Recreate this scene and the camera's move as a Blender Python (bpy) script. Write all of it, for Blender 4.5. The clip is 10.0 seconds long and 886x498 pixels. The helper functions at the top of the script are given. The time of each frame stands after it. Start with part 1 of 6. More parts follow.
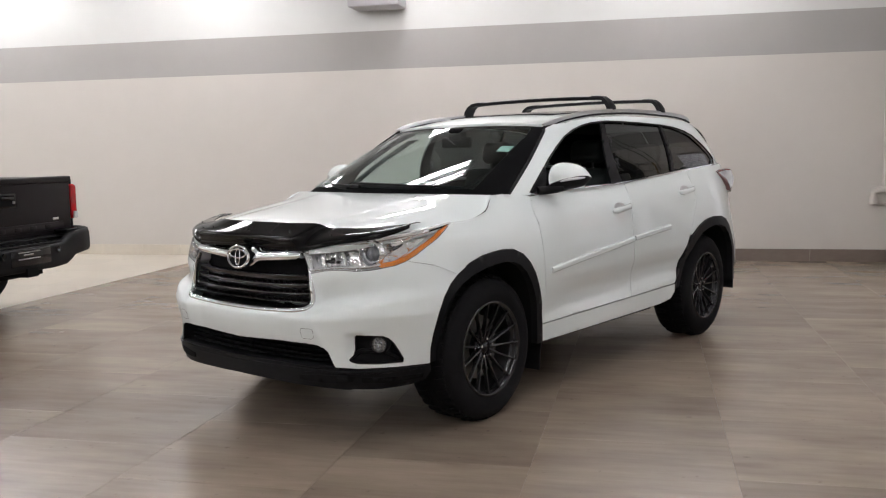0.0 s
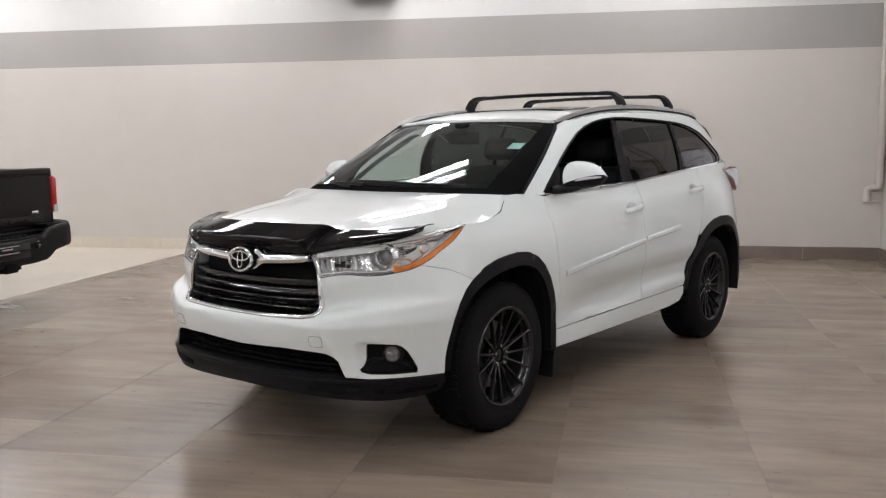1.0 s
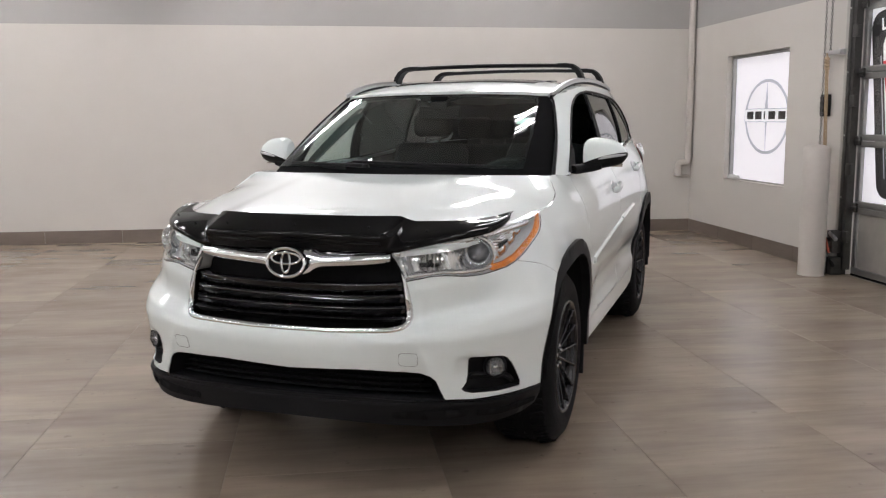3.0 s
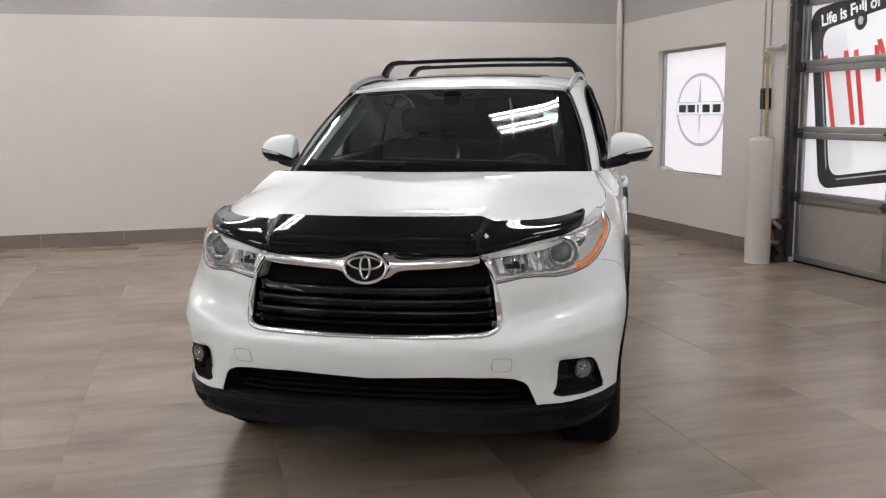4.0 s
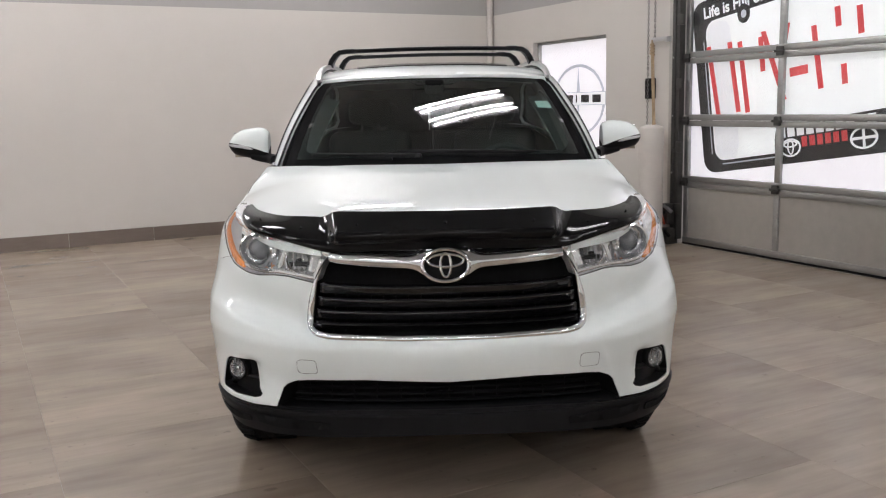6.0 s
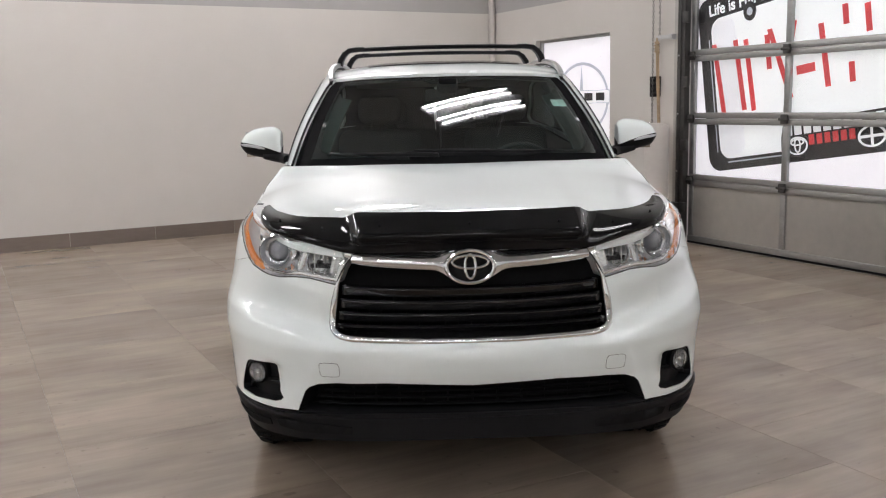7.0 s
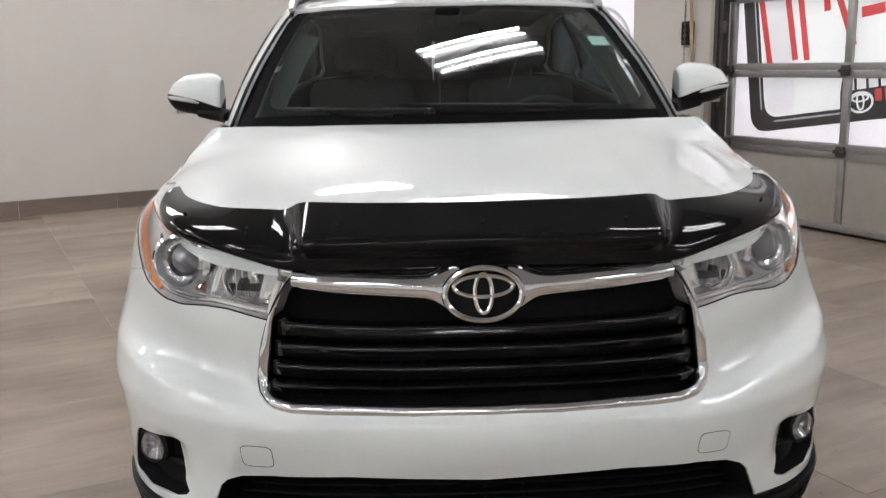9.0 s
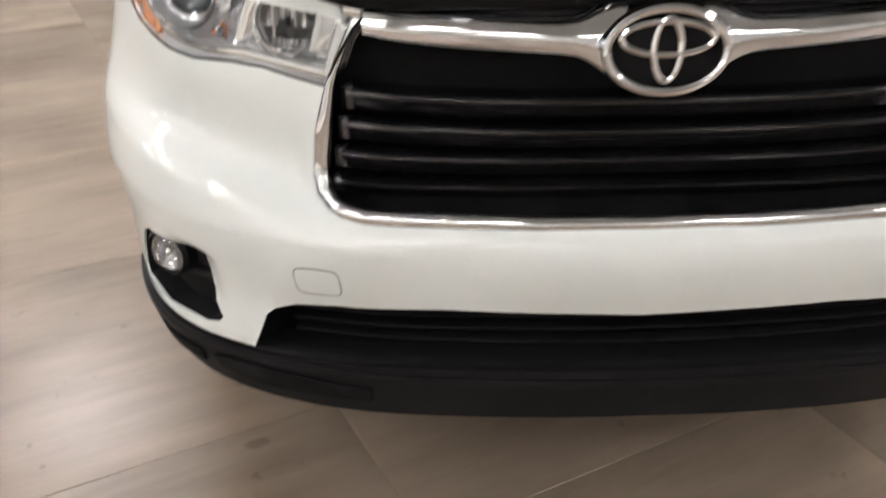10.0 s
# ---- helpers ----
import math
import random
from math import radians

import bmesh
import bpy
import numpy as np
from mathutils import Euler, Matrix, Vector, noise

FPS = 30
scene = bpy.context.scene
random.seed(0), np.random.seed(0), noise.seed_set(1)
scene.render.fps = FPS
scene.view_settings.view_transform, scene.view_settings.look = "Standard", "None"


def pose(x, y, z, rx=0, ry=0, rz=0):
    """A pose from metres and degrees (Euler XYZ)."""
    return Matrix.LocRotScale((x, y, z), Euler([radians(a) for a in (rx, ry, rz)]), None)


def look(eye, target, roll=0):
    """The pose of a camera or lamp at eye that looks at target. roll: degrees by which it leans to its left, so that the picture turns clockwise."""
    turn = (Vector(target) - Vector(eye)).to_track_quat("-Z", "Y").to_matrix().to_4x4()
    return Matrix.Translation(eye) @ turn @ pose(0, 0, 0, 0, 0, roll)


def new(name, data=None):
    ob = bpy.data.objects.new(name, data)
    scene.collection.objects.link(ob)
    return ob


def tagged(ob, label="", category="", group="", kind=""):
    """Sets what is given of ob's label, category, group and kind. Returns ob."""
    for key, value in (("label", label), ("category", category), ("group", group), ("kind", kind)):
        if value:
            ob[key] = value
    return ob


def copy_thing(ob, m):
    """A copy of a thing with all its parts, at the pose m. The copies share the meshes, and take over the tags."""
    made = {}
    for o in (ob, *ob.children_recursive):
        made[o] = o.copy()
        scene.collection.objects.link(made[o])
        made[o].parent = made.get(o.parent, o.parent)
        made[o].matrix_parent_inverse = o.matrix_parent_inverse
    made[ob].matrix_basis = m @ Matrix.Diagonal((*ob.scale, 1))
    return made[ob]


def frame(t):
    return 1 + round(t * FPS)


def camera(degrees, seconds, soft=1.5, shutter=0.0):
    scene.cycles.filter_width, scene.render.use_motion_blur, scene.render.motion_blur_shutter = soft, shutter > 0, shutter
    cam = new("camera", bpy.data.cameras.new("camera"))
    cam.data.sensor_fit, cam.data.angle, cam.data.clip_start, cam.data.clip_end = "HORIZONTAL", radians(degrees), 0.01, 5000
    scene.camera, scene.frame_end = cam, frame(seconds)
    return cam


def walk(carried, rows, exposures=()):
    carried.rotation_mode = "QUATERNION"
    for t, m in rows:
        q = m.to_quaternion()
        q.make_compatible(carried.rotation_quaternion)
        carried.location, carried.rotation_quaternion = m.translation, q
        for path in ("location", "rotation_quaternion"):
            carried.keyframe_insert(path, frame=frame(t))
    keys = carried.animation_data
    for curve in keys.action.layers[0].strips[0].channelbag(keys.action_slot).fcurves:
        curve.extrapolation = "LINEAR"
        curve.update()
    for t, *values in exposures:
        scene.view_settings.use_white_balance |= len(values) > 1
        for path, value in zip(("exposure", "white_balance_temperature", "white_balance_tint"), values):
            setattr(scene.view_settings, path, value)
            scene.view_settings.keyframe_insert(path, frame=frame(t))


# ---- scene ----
cam = camera(52.0, 10.0, soft=1.2, shutter=.3)
PATH = [
    (0, (3.566, -3.677, 1.366), (2.311, -2.134, 1.159), -0.9),
    (0.5, (3.547, -3.692, 1.378), (2.298, -2.145, 1.163), -0.7),
    (1, (3.274, -3.615, 1.402), (2.065, -2.038, 1.174), -0.4),
    (1.5, (2.879, -3.615, 1.399), (1.785, -1.958, 1.159), -0.2),
    (2, (2.451, -3.761, 1.419), (1.533, -2.003, 1.164), -0.2),
    (2.5, (2.016, -3.774, 1.417), (1.254, -1.945, 1.146), -0.2),
    (3, (1.603, -3.816, 1.397), (0.966, -1.941, 1.117), -0.3),
    (3.2, (1.443, -3.876, 1.395), (0.856, -1.985, 1.112), -0.3),
    (4.3, (0.659, -3.877, 1.412), (0.374, -1.919, 1.116), -0.7),
    (4.5, (0.542, -3.878, 1.393), (0.321, -1.912, 1.097), -0.7),
    (5, (0.249, -3.925, 1.412), (0.178, -1.949, 1.111), -0.8),
    (5.5, (0.05, -3.839, 1.399), (0.068, -1.863, 1.089), -1.1),
    (7, (-0.172, -3.749, 1.406), (-0.116, -1.775, 1.088), -1.3),
    (7.5, (-0.12, -3.541, 1.405), (-0.066, -1.568, 1.079), -1.5),
    (8, (-0.074, -3.32, 1.394), (-0.018, -1.347, 1.068), -1.4),
    (8.5, (-0.085, -2.982, 1.382), (-0.029, -1.011, 1.05), -1.3),
    (9, (-0.129, -2.615, 1.338), (-0.076, -0.658, 0.93), -1.2),
    (9.5, (-0.177, -2.269, 1.296), (-0.127, -0.372, 0.666), -1.1),
    (10, (-0.303, -1.99, 1.228), (-0.282, -0.246, 0.25), -1.0),
]
walk(cam, [(t, look(eye, target, roll)) for t, eye, target, roll in PATH], exposures=[(0, 0, 6500, 10), (9.0, 0, 6500, 10), (9.5, .08, 6600, 10), (10, .40, 6900, 11)])

# ---- light ----
world = bpy.data.worlds.new("world")
scene.world = world
world.use_nodes = True
world.node_tree.nodes["Background"].inputs[0].default_value = (.75, .8, .9, 1)
world.node_tree.nodes["Background"].inputs[1].default_value = 0.25
TUBE_POWER = 44.5
scene.view_settings.exposure = 0.0

# ---- materials ----
def material(name, base, rough=.5, metal=0.0, coat=0.0, grain=0.0, grain_scale=40.0, bump=0.0, bump_scale=60.0, spread=0.0, spec=.5, coat_rough=.04, stretch=(1, 1, 1)):
    """A Principled surface whose colour wanders at two scales (grain) with fine relief (bump) and a piece-to-piece spread."""
    m = bpy.data.materials.new(name)
    m.use_nodes = True
    nt = m.node_tree
    p = nt.nodes["Principled BSDF"]
    p.inputs["Base Color"].default_value = (*base, 1)
    p.inputs["Roughness"].default_value, p.inputs["Metallic"].default_value = rough, metal
    p.inputs["Coat Weight"].default_value, p.inputs["Coat Roughness"].default_value = coat, coat_rough
    p.inputs["Specular IOR Level"].default_value = spec
    if grain or bump or spread:
        tc = nt.nodes.new("ShaderNodeTexCoord")
        mp = nt.nodes.new("ShaderNodeMapping")
        mp.inputs["Scale"].default_value = stretch
        nt.links.new(tc.outputs["Object"], mp.inputs[0])
    if grain or spread:
        a, b = nt.nodes.new("ShaderNodeTexNoise"), nt.nodes.new("ShaderNodeTexNoise")
        a.inputs["Scale"].default_value, b.inputs["Scale"].default_value = grain_scale, grain_scale / 9
        a.inputs["Detail"].default_value, b.inputs["Detail"].default_value = 5, 4
        nt.links.new(mp.outputs[0], a.inputs[0]), nt.links.new(mp.outputs[0], b.inputs[0])
        add = nt.nodes.new("ShaderNodeMath")
        nt.links.new(a.outputs[0], add.inputs[0]), nt.links.new(b.outputs[0], add.inputs[1])
        info = nt.nodes.new("ShaderNodeObjectInfo")
        rnd = nt.nodes.new("ShaderNodeMapRange")
        nt.links.new(info.outputs["Random"], rnd.inputs[0])
        rnd.inputs[3].default_value, rnd.inputs[4].default_value = 1 - spread, 1 + spread
        rng = nt.nodes.new("ShaderNodeMapRange")
        nt.links.new(add.outputs[0], rng.inputs[0])
        rng.inputs[1].default_value, rng.inputs[2].default_value = .6, 1.4
        rng.inputs[3].default_value, rng.inputs[4].default_value = 1 - grain, 1 + grain
        mul = nt.nodes.new("ShaderNodeMath")
        mul.operation = "MULTIPLY"
        nt.links.new(rng.outputs[0], mul.inputs[0]), nt.links.new(rnd.outputs[0], mul.inputs[1])
        mix = nt.nodes.new("ShaderNodeVectorMath")
        mix.operation = "SCALE"
        mix.inputs[0].default_value = base
        nt.links.new(mul.outputs[0], mix.inputs["Scale"])
        nt.links.new(mix.outputs[0], p.inputs["Base Color"])
    if bump:
        n = nt.nodes.new("ShaderNodeTexNoise")
        n.inputs["Scale"].default_value, n.inputs["Detail"].default_value = bump_scale, 4
        nt.links.new(mp.outputs[0], n.inputs[0])
        bm_ = nt.nodes.new("ShaderNodeBump")
        bm_.inputs["Strength"].default_value, bm_.inputs["Distance"].default_value = bump, .004
        nt.links.new(n.outputs[0], bm_.inputs["Height"])
        nt.links.new(bm_.outputs[0], p.inputs["Normal"])
    return m


def clear(name, tint, ior=1.45, rough=.0, gain=1.6):
    """Clear sheet: what lies behind shows through, tinted, under a Fresnel gloss."""
    m = bpy.data.materials.new(name)
    m.use_nodes = True
    nt = m.node_tree
    nt.nodes.clear()
    out, mix = nt.nodes.new("ShaderNodeOutputMaterial"), nt.nodes.new("ShaderNodeMixShader")
    tr, gl, fr = nt.nodes.new("ShaderNodeBsdfTransparent"), nt.nodes.new("ShaderNodeBsdfGlossy"), nt.nodes.new("ShaderNodeLayerWeight")
    tr.inputs[0].default_value = (*tint, 1)
    gl.inputs["Roughness"].default_value = rough
    fr.inputs[0].default_value = .5
    pw, ma = nt.nodes.new("ShaderNodeMath"), nt.nodes.new("ShaderNodeMath")
    pw.operation, ma.operation = "POWER", "MULTIPLY_ADD"
    f0 = ((ior - 1) / (ior + 1)) ** 2 * gain
    pw.inputs[1].default_value, ma.inputs[1].default_value, ma.inputs[2].default_value = 5, 1 - f0, f0
    nt.links.new(fr.outputs["Facing"], pw.inputs[0]), nt.links.new(pw.outputs[0], ma.inputs[0])
    nt.links.new(ma.outputs[0], mix.inputs[0]), nt.links.new(tr.outputs[0], mix.inputs[1]), nt.links.new(gl.outputs[0], mix.inputs[2])
    nt.links.new(mix.outputs[0], out.inputs[0])
    return m


def glow(name, colour, strength):
    m = bpy.data.materials.new(name)
    m.use_nodes = True
    p = m.node_tree.nodes["Principled BSDF"]
    p.inputs["Base Color"].default_value = (*colour, 1)
    p.inputs["Emission Color"].default_value = (*colour, 1)
    p.inputs["Emission Strength"].default_value = strength
    return m


def floor_tile_material():
    """Porcelain with long streaks along the tile, each tile with its own shade."""
    m = material("taupe_porcelain", (.25, .21, .17), .26, spec=.5)
    nt = m.node_tree
    p = nt.nodes["Principled BSDF"]
    info = nt.nodes.new("ShaderNodeObjectInfo")
    tc = nt.nodes.new("ShaderNodeTexCoord")
    shift = nt.nodes.new("ShaderNodeVectorMath")
    shift.operation = "MULTIPLY_ADD"
    shift.inputs[1].default_value = (37, 91, 13)
    comb = nt.nodes.new("ShaderNodeCombineXYZ")
    for k in range(3):
        nt.links.new(info.outputs["Random"], comb.inputs[k])
    nt.links.new(comb.outputs[0], shift.inputs[0])
    nt.links.new(tc.outputs["Object"], shift.inputs[2])
    total = None
    for scale, st, w, det in ((.9, (1, 3.6, 1), .40, 3), (2.6, (1, 7, 1), .20, 4), (24, (.25, 2.4, 1), .08, 2), (1.9, (1, 1.5, 1), .32, 5)):
        mp, n = nt.nodes.new("ShaderNodeMapping"), nt.nodes.new("ShaderNodeTexNoise")
        mp.inputs["Scale"].default_value = st
        n.inputs["Scale"].default_value, n.inputs["Detail"].default_value, n.inputs["Roughness"].default_value = scale, det, .5
        n.inputs["Distortion"].default_value = 0
        nt.links.new(shift.outputs[0], mp.inputs[0]), nt.links.new(mp.outputs[0], n.inputs[0])
        s = nt.nodes.new("ShaderNodeMath")
        s.operation = "MULTIPLY_ADD"
        nt.links.new(n.outputs[0], s.inputs[0])
        s.inputs[1].default_value = w
        if total is None:
            s.inputs[2].default_value = 0
        else:
            nt.links.new(total.outputs[0], s.inputs[2])
        total = s
    ramp = nt.nodes.new("ShaderNodeValToRGB")
    ramp.color_ramp.elements[0].position, ramp.color_ramp.elements[1].position = .37, .64
    ramp.color_ramp.elements[0].color, ramp.color_ramp.elements[1].color = (.190, .148, .113, 1), (.318, .256, .200, 1)
    nt.links.new(total.outputs[0], ramp.inputs[0])
    scuff, lim = nt.nodes.new("ShaderNodeTexNoise"), nt.nodes.new("ShaderNodeMapRange")
    scuff.inputs["Scale"].default_value, scuff.inputs["Detail"].default_value = 17, 3
    nt.links.new(shift.outputs[0], scuff.inputs[0]), nt.links.new(scuff.outputs[0], lim.inputs[0])
    lim.inputs[1].default_value, lim.inputs[2].default_value, lim.inputs[3].default_value, lim.inputs[4].default_value = .68, .76, 1, .72
    r = nt.nodes.new("ShaderNodeMapRange")
    nt.links.new(info.outputs["Random"], r.inputs[0])
    r.inputs[3].default_value, r.inputs[4].default_value = .86, 1.09
    sc = nt.nodes.new("ShaderNodeVectorMath")
    sc.operation = "SCALE"
    both = nt.nodes.new("ShaderNodeMath")
    both.operation = "MULTIPLY"
    nt.links.new(r.outputs[0], both.inputs[0]), nt.links.new(lim.outputs[0], both.inputs[1])
    nt.links.new(ramp.outputs[0], sc.inputs[0]), nt.links.new(both.outputs[0], sc.inputs["Scale"])
    nt.links.new(sc.outputs[0], p.inputs["Base Color"])
    return m


PAINT = material("pearl_white_paint", (.800, .862, .858), .42, spec=.5, coat=1.0, coat_rough=.03, grain=.012, grain_scale=900)
PAINT.node_tree.nodes["Principled BSDF"].inputs["Coat IOR"].default_value = 1.6
BLACK_GLOSS = material("black_gloss_plastic", (.009, .009, .010), .05, spec=.42, grain=.1, grain_scale=30)
SMOKED = material("smoked_black_acrylic", (.006, .006, .0065), .05, spec=.16, grain=.1, grain_scale=30)
BLACK_PLASTIC = material("black_grained_plastic", (.0085, .0085, .0095), .5, spec=.13, grain=.15, grain_scale=120)
BLACK_DEEP = material("black_matt_plastic", (.009, .009, .0095), .8, spec=.06, grain=.2, grain_scale=80)
LAMP_TRIM = material("bright_lamp_trim", (.90, .905, .92), .07, metal=.8, coat=.6, grain=.03, grain_scale=120)
SLAT_BLACK = material("satin_black_slat", (.006, .006, .007), .03, spec=.6, grain=.1, grain_scale=60)
CHROME = material("chrome", (.82, .845, .875), .06, metal=1.0, grain=.02, grain_scale=200)
EMBLEM = material("polished_emblem", (.84, .865, .895), .09, metal=1.0, grain=.02, grain_scale=200)
SATIN = material("satin_silver", (.55, .55, .56), .28, metal=1.0, grain=.05, grain_scale=150)
RUBBER = material("tyre_rubber", (.0085, .0085, .0095), .75, spec=.11, grain=.2, grain_scale=90, bump=.4, bump_scale=300)
RIM_GREY = material("graphite_wheel_paint", (.030, .030, .033), .24, metal=.6, coat=.3, grain=.1, grain_scale=100)
RIM_DARK = material("dark_wheel_barrel", (.012, .012, .013), .45, metal=.3, grain=.1, grain_scale=100)
BRAKE = material("brake_disc_steel", (.16, .15, .14), .45, metal=.9, grain=.2, grain_scale=60)
FRIT = material("black_printed_frit", (.007, .007, .0075), .9, spec=.02, grain=.1, grain_scale=90)
GLASS = clear("windscreen_glass", (.68, .83, .81), gain=2.3)
GLASS_SIDE = clear("side_glass", (.84, .89, .87))
GLASS_DARK = clear("privacy_glass", (.075, .082, .082))
LENS = clear("headlight_lens", (.97, .98, .98))
PANE = clear("door_pane", (.96, .97, .975))
LENS_WHITE = material("clear_indicator_lens", (.55, .56, .58), .12, coat=.8, grain=.1, grain_scale=200)
AMBER = material("amber_reflector", (.75, .22, .03), .2, coat=.6, grain=.12, grain_scale=200)
RED = material("red_tail_lens", (.45, .008, .012), .15, coat=.8, grain=.15, grain_scale=120)
BULB = material("headlight_reflector", (.93, .935, .95), .14, metal=.3, coat=.6, grain=.06, grain_scale=120, bump=.5, bump_scale=100)
FACETS = material("faceted_reflector", (.95, .955, .965), .05, metal=.88, coat=.3, grain=.04, grain_scale=150)
TAIL_SMOKE = material("smoked_red_tail_lens", (.20, .075, .075), .12, coat=.8, grain=.15, grain_scale=120)
FOG_SILVER = material("fog_reflector", (.55, .55, .56), .2, metal=.8, grain=.1, grain_scale=90, bump=.4, bump_scale=80)
PROJ_GLASS = material("projector_glass", (.17, .18, .20), .08, coat=1.0, metal=.2, grain=.05)
CABIN_DARK = material("charcoal_trim", (.015, .021, .022), .6, grain=.2, grain_scale=80, bump=.2, bump_scale=400)
SEAT = material("dark_grey_seat_cloth", (.010, .013, .0135), .8, grain=.25, grain_scale=150, bump=.4, bump_scale=500)
HEADLINER = material("grey_headliner", (.24, .25, .235), .9, grain=.1, grain_scale=200)
PILLAR_TRIM = material("grey_green_pillar_trim", (.090, .105, .098), .8, grain=.1, grain_scale=200)
STICKER = material("pale_green_sticker", (.62, .78, .72), .5, grain=.1, grain_scale=80)
WALL_PAINT = material("greige_wall_paint", (.535, .508, .474), .72, grain=.025, grain_scale=3, bump=.12, bump_scale=350)
WALL_BAND = material("grey_band_paint", (.33, .318, .305), .72, grain=.025, grain_scale=3, bump=.12, bump_scale=350)
WALL_WHITE = material("white_upper_wall_paint", (.60, .605, .59), .75, grain=.02, grain_scale=3, bump=.12, bump_scale=350)
CEIL = material("grey_deck_paint", (.36, .36, .355), .85, grain=.03, grain_scale=5)
FLOOR_TILE = floor_tile_material()
GROUT = material("taupe_grout", (.215, .175, .14), .85, grain=.15, grain_scale=80, bump=.2, bump_scale=300)
CREAM_TILE = material("cream_porcelain", (.60, .55, .47), .3, grain=.07, grain_scale=14, spread=.04, bump=.04, bump_scale=30, stretch=(1, 3, 1))
CREAM_GROUT = material("cream_grout", (.42, .38, .32), .8, grain=.1, grain_scale=90)
BASE_TILE = material("brown_base_tile", (.150, .118, .098), .4, grain=.12, grain_scale=9, spread=.12, stretch=(1, 1, 5), bump=.05, bump_scale=40)
PIPE_PAINT = material("greige_pipe_paint", (.50, .465, .43), .45, grain=.04, grain_scale=20)
ALUM = material("brushed_aluminium", (.36, .36, .35), .42, metal=.85, grain=.1, grain_scale=30, stretch=(1, 1, 6), bump=.05, bump_scale=200)
ALUM_PANEL = material("aluminium_door_sheet", (.42, .40, .37), .42, metal=.55, grain=.08, grain_scale=12, bump=.05, bump_scale=30)
STEEL_DARK = material("dark_track_steel", (.07, .068, .065), .5, metal=.7, grain=.2, grain_scale=40)
CHAIN = material("zinc_chain", (.15, .145, .14), .45, metal=.9, grain=.2, grain_scale=200)
B_ORANGE = material("orange_plastic", (.45, .07, .03), .5, grain=.15, grain_scale=60)
ROPE = material("tan_rope", (.37, .27, .17), .85, grain=.25, grain_scale=300)
# banner sheet and pale or coloured inks emit, standing in for daylight from behind
BANNER = glow("banner_sheet_glow", (.95, .905, .945), .60)
B_BLACK = material("banner_black_ink", (.028, .024, .026), .7, grain=.1, grain_scale=10)
B_RED = glow("banner_red_ink_glow", (.62, .05, .055), .42)
B_GREY = glow("banner_grey_ink_glow", (.50, .51, .55), .40)
B_LIGHT = glow("banner_pale_grey_ink_glow", (.72, .70, .72), .6)
B_WHITE = glow("banner_white_ink_glow", (.9, .9, .9), .55)
TRUCK_PAINT = material("charcoal_metallic_paint", (.011, .009, .0105), .42, metal=.1, spec=.12, coat=.1, grain=.06, grain_scale=300)
HEATER_GREY = material("grey_heater_enamel", (.46, .45, .47), .5, grain=.05, grain_scale=20)
DUCT = material("white_fixture_metal", (.75, .75, .75), .5, grain=.04, grain_scale=20)
TUBE = glow("fluorescent_tube", (1, .975, .995), TUBE_POWER)

# ---- building helpers ----
from mathutils.geometry import delaunay_2d_cdt


def mesh_ob(name, verts, faces, mat, parent=None, label="", smooth=True, sharp=(), m=None):
    me = bpy.data.meshes.new(name)
    me.from_pydata([tuple(map(float, v)) for v in verts], [], [tuple(map(int, f)) for f in faces])
    me.materials.append(mat)
    me.polygons.foreach_set("use_smooth", [smooth] * len(me.polygons))
    if sharp:
        keys = {tuple(sorted(e)) for e in sharp}
        for e in me.edges:
            if tuple(sorted(e.vertices)) in keys:
                e.use_edge_sharp = True
    me.update()
    ob = new(name, me)
    ob.parent = parent
    if m is not None:
        ob.matrix_local = m
    if label:
        ob["label"] = label
    return ob


def part(name, bm, mat, parent=None, label="", smooth=False, angle=35, m=None):
    """Links a bmesh as one mesh object under a thing; edges sharper than angle stay crisp."""
    bmesh.ops.recalc_face_normals(bm, faces=bm.faces)
    for f in bm.faces:
        f.smooth = smooth
    if smooth:
        for e in bm.edges:
            e.smooth = len(e.link_faces) == 2 and e.calc_face_angle(0) < radians(angle)
    me = bpy.data.meshes.new(name)
    bm.to_mesh(me)
    bm.free()
    me.materials.append(mat)
    ob = new(name, me)
    ob.parent = parent
    if m is not None:
        ob.matrix_local = m
    if label:
        ob["label"] = label
    return ob


def empty(name, m=None, **tags):
    ob = new(name)
    ob.empty_display_size = .2
    if m is not None:
        ob.matrix_world = m
    return tagged(ob, **tags)


def box(bm, x0, x1, y0, y1, z0, z1, bevel=0.0, seg=2, m=None):
    """Adds a box, its edges rounded by bevel."""
    r = bmesh.ops.create_cube(bm, size=1)
    vs = r["verts"]
    for v in vs:
        v.co = Vector(((x0 + x1) / 2 + v.co.x * (x1 - x0), (y0 + y1) / 2 + v.co.y * (y1 - y0), (z0 + z1) / 2 + v.co.z * (z1 - z0)))
    if bevel:
        es = list({e for v in vs for e in v.link_edges})
        r = bmesh.ops.bevel(bm, geom=es, offset=bevel, segments=seg, affect="EDGES", profile=.5)
        vs = list({v for f in r["faces"] for v in f.verts} | {v for v in vs if v.is_valid})
    if m is not None:
        bmesh.ops.transform(bm, matrix=m, verts=[v for v in vs if v.is_valid])
    return bm


def boxed(name, x0, x1, y0, y1, z0, z1, mat, parent=None, bevel=0.0, label="", m=None, seg=2):
    return part(name, box(bmesh.new(), x0, x1, y0, y1, z0, z1, bevel, seg), mat, parent, label, bool(bevel), m=m)


